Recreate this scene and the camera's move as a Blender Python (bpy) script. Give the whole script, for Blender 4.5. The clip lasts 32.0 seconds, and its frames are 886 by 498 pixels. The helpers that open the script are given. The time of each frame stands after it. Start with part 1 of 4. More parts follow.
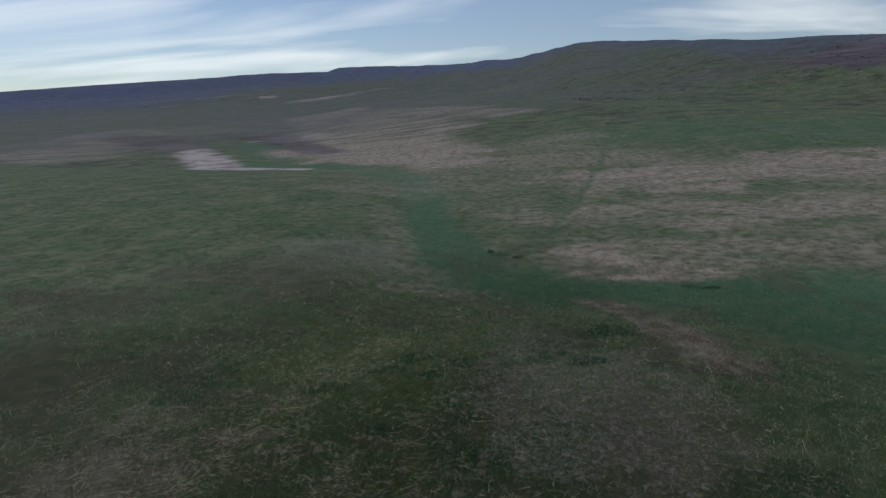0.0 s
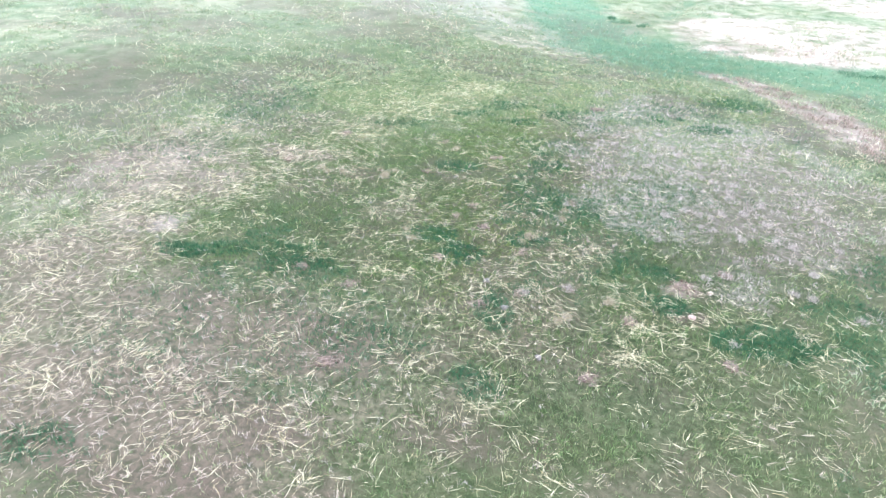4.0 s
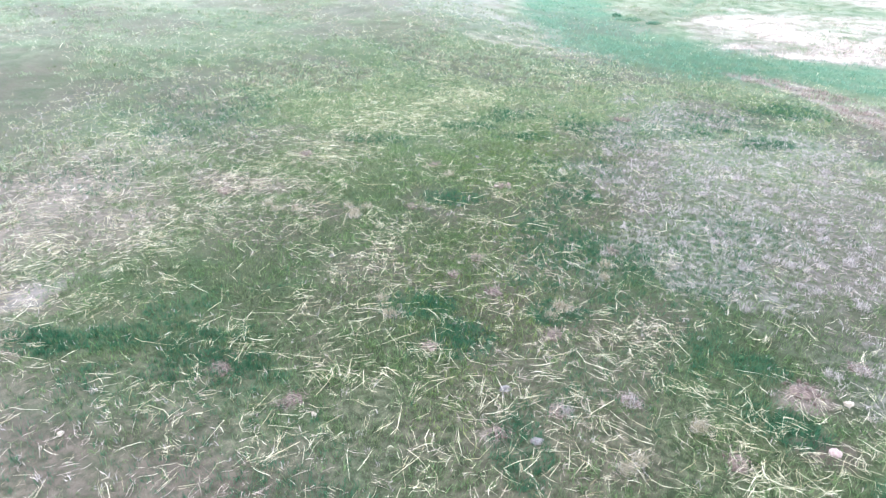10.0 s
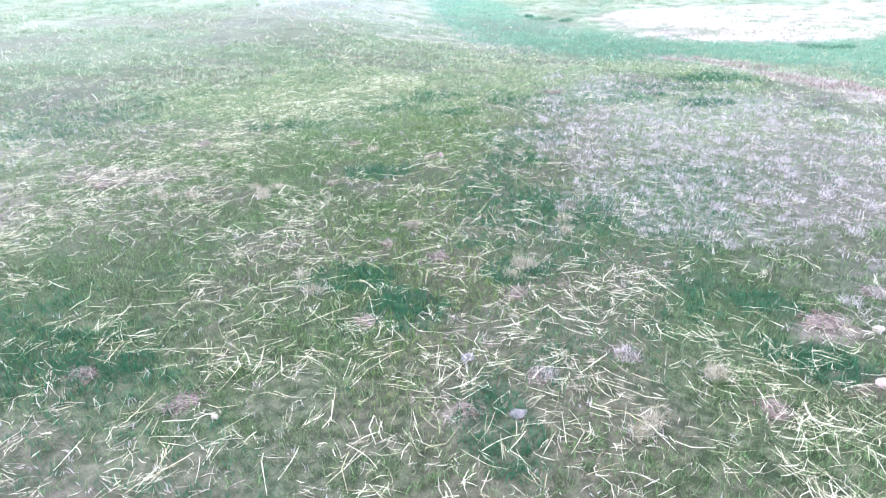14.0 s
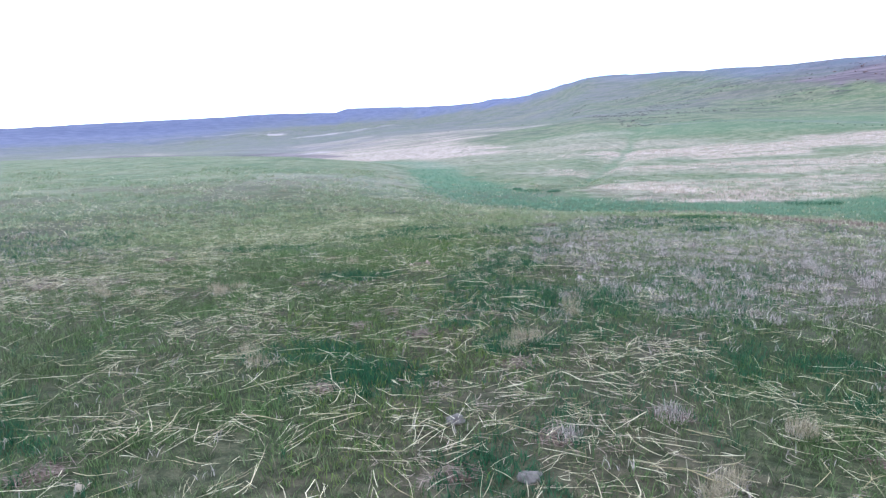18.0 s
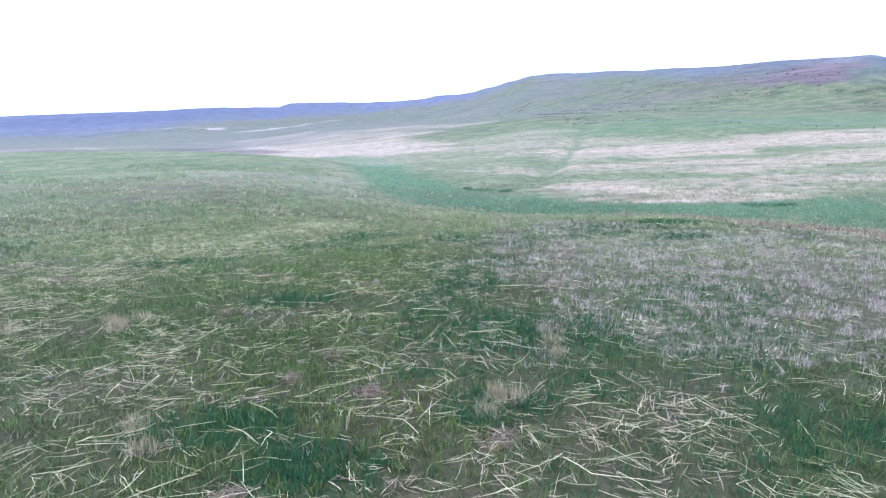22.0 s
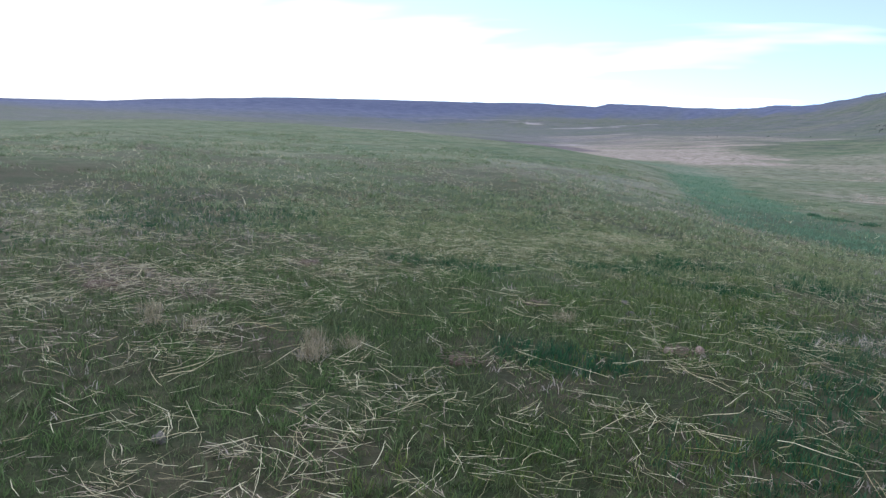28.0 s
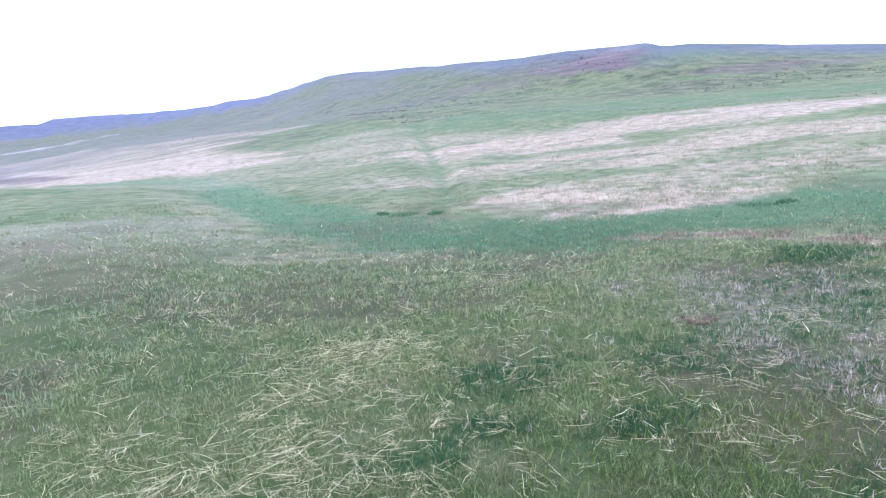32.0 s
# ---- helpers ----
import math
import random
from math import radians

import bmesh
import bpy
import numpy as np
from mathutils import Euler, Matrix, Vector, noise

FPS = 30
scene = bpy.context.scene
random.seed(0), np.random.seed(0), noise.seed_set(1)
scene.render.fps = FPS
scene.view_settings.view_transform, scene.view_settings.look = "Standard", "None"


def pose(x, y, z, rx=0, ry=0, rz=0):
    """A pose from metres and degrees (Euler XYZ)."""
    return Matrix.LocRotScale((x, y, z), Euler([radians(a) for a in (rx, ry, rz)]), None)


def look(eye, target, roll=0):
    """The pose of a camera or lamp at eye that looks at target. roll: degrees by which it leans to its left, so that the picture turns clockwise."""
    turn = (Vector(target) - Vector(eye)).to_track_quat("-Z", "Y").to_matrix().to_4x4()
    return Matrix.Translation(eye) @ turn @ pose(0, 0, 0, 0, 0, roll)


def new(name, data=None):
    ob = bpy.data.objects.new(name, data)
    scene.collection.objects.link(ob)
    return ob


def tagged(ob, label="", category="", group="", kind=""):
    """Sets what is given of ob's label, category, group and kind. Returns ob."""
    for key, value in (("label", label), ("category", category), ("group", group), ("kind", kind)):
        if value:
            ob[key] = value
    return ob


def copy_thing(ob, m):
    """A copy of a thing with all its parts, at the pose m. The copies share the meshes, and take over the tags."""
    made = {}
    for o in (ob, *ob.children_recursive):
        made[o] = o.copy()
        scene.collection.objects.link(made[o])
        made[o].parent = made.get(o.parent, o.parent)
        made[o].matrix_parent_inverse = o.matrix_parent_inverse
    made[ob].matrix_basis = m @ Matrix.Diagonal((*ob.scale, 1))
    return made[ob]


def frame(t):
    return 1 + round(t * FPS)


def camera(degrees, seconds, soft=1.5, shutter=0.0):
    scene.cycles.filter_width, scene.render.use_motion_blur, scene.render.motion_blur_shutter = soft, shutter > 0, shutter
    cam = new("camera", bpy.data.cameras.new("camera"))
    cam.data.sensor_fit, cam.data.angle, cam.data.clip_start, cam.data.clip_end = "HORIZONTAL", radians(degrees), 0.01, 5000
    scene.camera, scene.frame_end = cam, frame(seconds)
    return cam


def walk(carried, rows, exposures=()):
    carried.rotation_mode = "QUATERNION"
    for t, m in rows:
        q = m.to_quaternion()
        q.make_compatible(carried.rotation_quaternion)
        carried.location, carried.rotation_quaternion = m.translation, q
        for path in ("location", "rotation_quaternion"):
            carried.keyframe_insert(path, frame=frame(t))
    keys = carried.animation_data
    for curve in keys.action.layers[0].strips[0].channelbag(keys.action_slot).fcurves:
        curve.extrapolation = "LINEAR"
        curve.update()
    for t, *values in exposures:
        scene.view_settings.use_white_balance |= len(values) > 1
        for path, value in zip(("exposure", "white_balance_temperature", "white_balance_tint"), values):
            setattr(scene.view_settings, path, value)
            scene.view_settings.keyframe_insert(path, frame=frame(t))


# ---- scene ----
cam = camera(68.3, 32.0, soft=1.4)
PATH = [
    (0, (2.95, -10.95, 11.45), (1.741, -1.272, 9.24), -1.4),
    (0.5, (2.698, -10.418, 10.697), (1.55, -1.38, 6.58), -1.5),
    (1, (2.7, -10.168, 10.355), (1.47, -1.6, 5.34), -1.7),
    (1.5, (3.009, -9.588, 10.293), (1.52, -1.18, 5.08), -2.2),
    (2, (3.063, -9.326, 9.918), (1.29, -0.91, 4.82), -0.4),
    (2.5, (3.123, -9.094, 9.506), (0.91, -0.68, 4.58), 1.6),
    (3, (3.178, -8.865, 9.105), (0.64, -0.49, 4.27), 3.0),
    (3.5, (3.14, -8.702, 8.669), (0.62, -0.4, 3.69), 2.7),
    (5.5, (2.436, -7.83, 7.278), (0.5, 0.56, 2.19), 0.9),
    (6, (2.295, -7.157, 7.333), (0.39, 1.22, 2.22), 0.9),
    (6.5, (2.165, -6.488, 7.371), (0.24, 1.91, 2.29), 1.1),
    (7, (2.074, -5.91, 7.245), (0.06, 2.54, 2.28), 1.3),
    (7.5, (1.97, -5.494, 7.136), (-0.09, 2.91, 2.11), 2.0),
    (8, (1.872, -5.115, 6.957), (-0.2, 3.22, 1.83), 2.3),
    (8.5, (1.742, -4.769, 6.819), (-0.35, 3.52, 1.62), 2.3),
    (9, (1.677, -4.405, 6.703), (-0.5, 3.92, 1.61), 2.0),
    (9.5, (1.573, -4.036, 6.643), (-0.65, 4.33, 1.64), 2.0),
    (10, (1.439, -3.659, 6.615), (-0.8, 4.75, 1.68), 2.0),
    (10.5, (1.272, -3.281, 6.574), (-0.92, 5.15, 1.67), 2.1),
    (11, (1.125, -2.947, 6.543), (-0.91, 5.45, 1.52), 1.9),
    (11.5, (1.11, -2.863, 6.18), (-0.76, 5.6, 1.19), 1.3),
    (12, (1.108, -2.809, 5.85), (-0.58, 5.7, 0.87), 0.7),
    (12.5, (1.104, -2.734, 5.53), (-0.42, 5.82, 0.58), 0.1),
    (13, (1.099, -2.632, 5.205), (-0.28, 5.99, 0.33), -0.2),
    (13.5, (1.105, -2.537, 4.924), (-0.2, 6.16, 0.15), -0.4),
    (14, (1.094, -2.394, 4.506), (-0.18, 6.48, 0.08), -0.4),
    (14.5, (1.084, -2.189, 4.122), (-0.2, 6.92, 0.19), -0.5),
    (15, (1.065, -1.968, 3.766), (-0.23, 7.34, 0.35), -0.5),
    (15.5, (1.057, -1.769, 3.285), (-0.25, 7.74, 0.46), -0.7),
    (17.5, (1.085, -1.415, 2.397), (-0.24, 8.37, 0.79), -0.6),
    (18, (1.076, -1.361, 2.314), (-0.21, 8.43, 0.75), -0.7),
    (18.5, (1.024, -1.229, 2.359), (-0.26, 8.56, 0.75), -0.5),
    (19, (0.964, -1.02, 2.412), (-0.46, 8.75, 0.83), -0.5),
    (19.5, (0.913, -0.671, 2.433), (-0.59, 9.1, 0.9), -0.5),
    (20, (0.913, -0.386, 2.452), (-0.54, 9.39, 0.95), -0.8),
    (20.5, (0.828, -0.154, 2.457), (-0.28, 9.66, 0.9), -0.7),
    (21, (0.788, 0.004, 2.483), (-0.01, 9.84, 0.85), -0.6),
    (21.5, (0.777, 0.18, 2.444), (0.19, 10.03, 0.8), -0.3),
    (22, (0.753, 0.463, 2.367), (0.29, 10.32, 0.74), -0.2),
    (22.5, (0.742, 0.879, 2.292), (0.23, 10.73, 0.69), -0.1),
    (23, (0.763, 1.524, 2.248), (-0.12, 11.35, 0.61), -0.4),
    (23.5, (0.724, 2.161, 2.233), (-0.62, 11.92, 0.51), -0.3),
    (24, (0.695, 2.727, 2.17), (-1.08, 12.42, 0.45), 1.0),
    (24.5, (0.678, 3.145, 2.066), (-1.41, 12.77, 0.36), 1.9),
    (26.5, (0.516, 4.115, 2.146), (-2.45, 13.51, 0.47), 5.9),
    (27, (0.311, 4.107, 2.119), (-3.32, 13.28, 0.48), 7.6),
    (27.5, (0.16, 4.076, 2.117), (-4.2, 12.93, 0.47), 6.5),
    (28, (-0.2, 4.01, 2.112), (-4.87, 12.67, 0.31), 4.9),
    (28.5, (-0.661, 3.925, 2.086), (-5.34, 12.56, 0.21), 3.2),
    (29, (-1.142, 4.06, 2.093), (-5.82, 12.7, 0.23), 2.0),
    (29.5, (-1.74, 4.392, 2.094), (-6.08, 13.23, 0.37), 1.2),
    (30, (-2.4, 5.033, 2.133), (-5.86, 14.28, 0.54), 0.6),
    (30.5, (-3.069, 5.811, 2.157), (-5.07, 15.49, 0.61), 0.3),
    (31, (-3.712, 6.791, 2.273), (-4.24, 16.66, 0.71), -0.1),
    (31.5, (-4.235, 7.934, 2.58), (-3.32, 17.76, 0.97), -1.9),
    (32, (-4.534, 9.207, 3.131), (-2.15, 18.76, 1.39), -4.3),
]
EXPOSURES = [  # seconds, stops, kelvin, tint
    (0, -1.85, 6700, 7), (1.0, -0.83, 7600, 8), (1.4, -0.40, 7600, 9), (2.0, 0.55, 7300, 12), (2.6, 1.20, 6800, 14), (3.5, 1.60, 6550, 14), (9, 1.48, 6280, 14), (13, 1.62, 6050, 19),
    (15.5, 1.76, 5850, 18), (17.5, 0.46, 6050, 14), (24.5, 0.72, 6100, 14), (26.5, -0.12, 6500, 15), (28.5, -0.45, 6350, 11), (29.5, 0.26, 6250, 15),
    (31.0, 0.50, 6200, 15), (32, 0.66, 6150, 17)]
walk(cam, [(t, look(eye, target, roll)) for t, eye, target, roll in PATH], EXPOSURES)


# ---- world and sun: a high bright overcast with thin streaks ----
SUN_AZ, SUN_EL = -50.0, 38.0   # degrees from +y towards +x, and above the horizon


def make_world():
    w = bpy.data.worlds.new("overcast_sky")
    scene.world = w
    w.use_nodes = True
    nt = w.node_tree
    nt.nodes.clear()
    n, l = nt.nodes.new, nt.links.new
    out, bg = n("ShaderNodeOutputWorld"), n("ShaderNodeBackground")
    sky = n("ShaderNodeTexSky")
    sky.sky_type, sky.sun_disc = "NISHITA", False
    sky.sun_elevation, sky.sun_rotation = radians(SUN_EL), radians(SUN_AZ)
    sky.air_density, sky.dust_density, sky.ozone_density = 1.0, 0.25, 3.0
    tint = n("ShaderNodeMix")
    tint.data_type, tint.blend_type = "RGBA", "MULTIPLY"
    tint.inputs[0].default_value = 1.0
    tint.inputs[7].default_value = (0.132, 0.155, 0.200, 1)
    l(sky.outputs[0], tint.inputs[6])
    tc = n("ShaderNodeTexCoord")
    sep = n("ShaderNodeSeparateXYZ")
    l(tc.outputs["Generated"], sep.inputs[0])
    # the clouds lie on a flat layer: the view direction over its height
    h = n("ShaderNodeMath")
    h.operation, h.inputs[1].default_value = "MAXIMUM", 0.0
    l(sep.outputs[2], h.inputs[0])
    h2 = n("ShaderNodeMath")
    h2.operation, h2.inputs[1].default_value = "ADD", 0.12
    l(h.outputs[0], h2.inputs[0])
    flat = n("ShaderNodeVectorMath")
    flat.operation = "DIVIDE"
    comb = n("ShaderNodeCombineXYZ")
    for k in range(3):
        l(h2.outputs[0], comb.inputs[k])
    l(tc.outputs["Generated"], flat.inputs[0])
    l(comb.outputs[0], flat.inputs[1])
    mapping = n("ShaderNodeMapping")
    mapping.inputs["Rotation"].default_value = (0, 0, radians(20))
    mapping.inputs["Scale"].default_value = (0.35, 0.8, 0.0)
    l(flat.outputs[0], mapping.inputs[0])
    noi = n("ShaderNodeTexNoise")
    noi.inputs["Scale"].default_value, noi.inputs["Detail"].default_value = 0.9, 4.0
    noi.inputs["Distortion"].default_value = 0.4
    l(mapping.outputs[0], noi.inputs["Vector"])
    # a thinner, bluer stretch of cloud to the north
    gap = n("ShaderNodeVectorMath")
    gap.operation = "DOT_PRODUCT"
    gap.inputs[1].default_value = (math.sin(radians(-4)), math.cos(radians(-4)), 0.12)
    l(tc.outputs["Generated"], gap.inputs[0])
    thin = n("ShaderNodeMapRange")
    for k, v in enumerate((0.90, 1.0, 0.0, 0.17)):
        thin.inputs[k + 1].default_value = v
    l(gap.outputs["Value"], thin.inputs[0])
    less = n("ShaderNodeMath")
    less.operation = "SUBTRACT"
    l(noi.outputs["Fac"], less.inputs[0])
    l(thin.outputs[0], less.inputs[1])
    ramp = n("ShaderNodeValToRGB")
    ramp.color_ramp.elements[0].position, ramp.color_ramp.elements[0].color = 0.40, (0.12, 0.12, 0.12, 1)
    ramp.color_ramp.elements[1].position, ramp.color_ramp.elements[1].color = 0.66, (0.9, 0.9, 0.9, 1)
    l(less.outputs[0], ramp.inputs[0])
    mix = n("ShaderNodeMix")
    mix.data_type = "RGBA"
    l(ramp.outputs[0], mix.inputs[0])
    l(tint.outputs[2], mix.inputs[6])
    mix.inputs[7].default_value = (2.9, 3.0, 3.15, 1)
    # added gradient: low sky raised, unseen overhead dulled, so the ground renders darker
    low = n("ShaderNodeMapRange")
    for k, v in enumerate((0.0, 0.6, 1.35, 0.85)):
        low.inputs[k + 1].default_value = v
    l(sep.outputs[2], low.inputs[0])
    glow = n("ShaderNodeVectorMath")
    glow.operation = "SCALE"
    l(mix.outputs[2], glow.inputs[0])
    l(low.outputs[0], glow.inputs["Scale"])
    l(glow.outputs[0], bg.inputs[0])
    bg.inputs[1].default_value = 1.0
    l(bg.outputs[0], out.inputs[0])


make_world()
sun = new("sun", bpy.data.lights.new("sun", "SUN"))
sun.data.energy, sun.data.angle, sun.data.color = 0.7, radians(16), (1.0, 0.95, 0.88)
az, el = radians(SUN_AZ), radians(SUN_EL)
sun.matrix_world = look((60 * math.sin(az) * math.cos(el), 60 * math.cos(az) * math.cos(el), 60 * math.sin(el)), (0, 0, 0))


# ---- smooth random fields over the plan ----
_table = np.random.RandomState(7).rand(256, 256)


def field(x, y, size, seed=0):
    """A smooth value from 0 to 1 that varies over lengths of about size metres."""
    u, v = np.asarray(x, float) / size + 37.13 * seed, np.asarray(y, float) / size + 11.71 * seed
    i, j = np.floor(u).astype(int), np.floor(v).astype(int)
    a, b = u - i, v - j
    a, b = a * a * (3 - 2 * a), b * b * (3 - 2 * b)
    at = lambda p, q: _table[p % 256, q % 256]
    return (at(i, j) * (1 - a) + at(i + 1, j) * a) * (1 - b) + (at(i, j + 1) * (1 - a) + at(i + 1, j + 1) * a) * b


def fractal(x, y, size, seed=0, octaves=4):
    total, weight = 0.0, 0.0
    for k in range(octaves):
        total, weight = total + field(x, y, size / 2**k, seed + k) * 0.55**k, weight + 0.55**k
    return total / weight


def step(v, a, b):
    s = np.clip((np.asarray(v, float) - a) / (b - a), 0, 1)
    return s * s * (3 - 2 * s)


def blob(x, y, cx, cy, rx, ry, turn=0.0, edge=0.35, rough=0.5, size=None, seed=0):
    """1 inside a rough-edged ellipse, 0 outside."""
    c, s = math.cos(radians(turn)), math.sin(radians(turn))
    u, v = ((x - cx) * c + (y - cy) * s) / rx, (-(x - cx) * s + (y - cy) * c) / ry
    d = np.hypot(u, v) + rough * (fractal(x, y, size or 0.8 * min(rx, ry), seed) - 0.5) * 2
    return 1 - step(d, 1 - edge, 1 + edge)


def ribbon(x, y, way, rough=0.3, size=4.0, seed=0, edge=0.4):
    """1 along a line of (x, y, half width), 0 away from it."""
    best = np.full(np.shape(x), 9.0)
    for (ax, ay, aw), (bx, by, bw) in zip(way, way[1:]):
        dx, dy = bx - ax, by - ay
        k = np.clip(((x - ax) * dx + (y - ay) * dy) / (dx * dx + dy * dy), 0, 1)
        best = np.minimum(best, np.hypot(x - ax - k * dx, y - ay - k * dy) / (aw + k * (bw - aw)))
    best = best + rough * (fractal(x, y, size, seed) - 0.5) * 2
    return 1 - step(best, 1 - edge, 1 + edge)


# ---- the lie of the land ----
CREEK = [(-58, 122, 7), (-30, 110, 3.2), (-23, 101, 3), (-15, 90, 3), (-8.6, 67, 2.2), (-5.8, 51, 2.0), (-3.0, 40, 2.6), (-0.2, 33.5, 3.8),
         (3.6, 30.6, 3.6), (8.6, 30.6, 2.4), (13.4, 29.4, 2.6), (22, 26, 6), (40, 22, 10)]
ARC = [(6.0, 28.2, 0.5), (7.8, 27.3, 0.9), (9.6, 24.6, 1.2), (11.0, 21.6, 1.4), (12.0, 17.6, 1.6)]   # brown strip above the creek
GULLY = [(4.0, 42, 0.8), (6.5, 52.5, 0.9), (11.2, 74, 1.1), (21.6, 128, 1.2), (30, 160, 1.2)]
SKY_AZ = [-180, -100, -63, -56, -52, -43, -34, -25.3, -23.6, -21, -16.4, -15.7, -13, -9, -5.2, -3.4, 0, 2.9, 4.75, 11, 19, 27, 30, 31.2, 33.4, 40, 48, 70, 120, 180]
SKY_EL = [-0.5, -0.6, -0.6, -0.05, 0.5, 1.45, 2.05, 2.53, 2.68, 2.8, 2.88, 3.18, 3.3, 3.3, 3.5, 3.75, 4.1, 4.9, 5.4, 5.55, 5.6, 6.0, 6.0, 5.65, 5.6, 4.7, 3.8, 3.0, 0.5, -0.5]
CREST_R = [2600, 2600, 2500, 2400, 2400, 2300, 2300, 2200, 2200, 2100, 2000, 1950, 1800, 1500, 1150, 950, 750, 620, 562, 440, 320, 268, 258, 262, 270, 290, 310, 400, 900, 2600]
# damp green hollows between the straw: place, half widths and depth of colour
HOLLOWS = [(-6.8, 2.7, 0.8, 0.4, 0.8), (-5.7, 3.1, 0.9, 0.4, 0.5), (-4.4, 3.7, 1.0, 0.35, 0.45), (-0.4, 4.85, 0.55, 0.5, 1.0), (0.9, 2.75, 0.42, 0.75, 1.0), (1.1, 0.4, 0.45, 0.45, 0.9),
           (-1.4, 5.5, 0.6, 0.45, 0.9), (6.4, 3.5, 1.1, 0.5, 0.9), (4.6, 4.2, 0.4, 0.4, 0.9), (4.2, 5.5, 0.5, 0.35, 0.8), (0.6, 10.9, 0.9, 0.6, 0.5), (-2.1, 10.1, 0.8, 0.45, 0.8),
           (1.1, 6.1, 0.55, 0.45, 0.8), (-3.6, 3.1, 0.6, 0.35, 0.7), (1.2, 8.5, 0.7, 0.5, 0.7), (-2.9, 15.4, 1.0, 0.5, 0.5), (-1.7, 16.9, 1.1, 0.6, 0.5), (-5.2, 13.5, 1.1, 0.5, 0.45),
           (-1.1, 15.0, 0.8, 0.5, 0.55), (5.9, 16.8, 1.0, 0.5, 0.6), (-0.8, 0.9, 0.8, 0.3, 0.5), (-5.2, -3.3, 0.8, 0.5, 0.7), (7.0, 21.0, 1.7, 1.2, 0.5), (10.5, 7.5, 2.2, 1.2, 0.5)]
LIE_AZ = [-180, -75, -60, -50, -40, -30, -20, -12, -5, 5, 15, 25, 35, 50, 90, 180]
BROW_R = [110, 90, 90, 105, 105, 88, 72, 62, 40, 33, 32, 31, 30, 30, 40, 110]
BROW_Z = [0.0, -1.5, -1.1, 0.2, 1.05, 1.4, 1.3, 0.6, -0.3, -0.5, -0.5, -0.5, -0.5, -0.4, 0, 0.0]
FLAT_R = [180, 180, 180, 180, 180, 140, 125, 120, 110, 87, 90, 87, 84, 84, 100, 180]
FLAT_Z = [-2, -5, -4.5, -3.0, -1.8, -1.2, -0.6, 0.0, 1.1, 1.4, 1.9, 2.5, 2.9, 2.9, 2, -2]
MID_R = [420, 420, 420, 420, 420, 400, 400, 280, 229, 165, 138, 122, 122, 125, 200, 420]
MID_Z = [-4, -11, -10, -5, -2.2, 0, 2.4, 5.6, 7.0, 7.2, 6.6, 5.6, 5.2, 5.0, 4, -4]
FOOT_R = [1300, 1300, 1300, 1280, 1250, 1100, 850, 600, 420, 300, 230, 185, 180, 200, 400, 1300]
FOOT_Z = [-10, -26, -24, -14, -5, 3, 13, 17, 14, 17, 14, 11, 10, 9, 10, -10]


def ground_z(x, y, fine=True):
    x, y = np.asarray(x, float), np.asarray(y, float)
    r, a = np.hypot(x, y), np.degrees(np.arctan2(x, y))
    over = lambda some, az=LIE_AZ: np.interp(a, az, some)
    crest = over(CREST_R, SKY_AZ)
    top = crest * np.tan(np.radians(over(SKY_EL, SKY_AZ))) + 2.4
    far = 1 - step(a, -16, 4)
    foot_r, foot_z = over(FOOT_R), over(FOOT_Z)
    zero = np.zeros_like(r)
    rs_ = [zero, zero + 20, over(BROW_R), over(FLAT_R), over(MID_R), foot_r, foot_r + (0.70 + 0.12 * far) * (crest - foot_r), crest, crest * 1.12, zero + 6000]
    zs_ = [zero, zero - 0.05, over(BROW_Z), over(FLAT_Z), over(MID_Z), foot_z, foot_z + (0.72 - 0.20 * far) * (top - foot_z), top, top + 0.5, top - 60]
    slope = [zero] + [(zs_[k + 1] - zs_[k - 1]) / (rs_[k + 1] - rs_[k - 1]) for k in range(1, len(rs_) - 1)] + [zero]
    slope[7] = slope[8] = zero
    z = zero.copy()
    for k in range(len(rs_) - 1):
        w = rs_[k + 1] - rs_[k]
        t = (r - rs_[k]) / w
        on = (t >= 0) & (t < 1)
        t = np.clip(t, 0, 1)
        bend = (2 * t**3 - 3 * t**2 + 1) * zs_[k] + (t**3 - 2 * t**2 + t) * w * slope[k] + (3 * t**2 - 2 * t**3) * zs_[k + 1] + (t**3 - t**2) * w * slope[k + 1]
        z = np.where(on, bend, z)
    u = np.clip((r - foot_r) / (crest - foot_r), 0, 1)
    hump = np.sin(np.pi * u) ** 0.8
    z = z + hump * (top - foot_z) * (0.22 * (fractal(x, y, 140, 5, 5) - 0.5) - 0.20 * np.abs(fractal(x, y, 55, 8, 3) - 0.5))
    z = z + step(r, 60, 250) * (fractal(x, y, 40, 12, 4) - 0.5) * (0.6 + 0.004 * np.minimum(r, 500))
    z = z - 0.20 * ribbon(x, y, [(p, q, 2.0 * w) for p, q, w in CREEK], 0.15, 6, 21, 0.6) * step(r, 14, 24)
    z = z - 0.25 * ribbon(x, y, GULLY, 0.2, 3, 22, 0.5)
    if fine:
        z = z + 0.10 * (fractal(x, y, 1.7, 30, 3) - 0.5) * (1 - step(r, 18, 40))
    return z


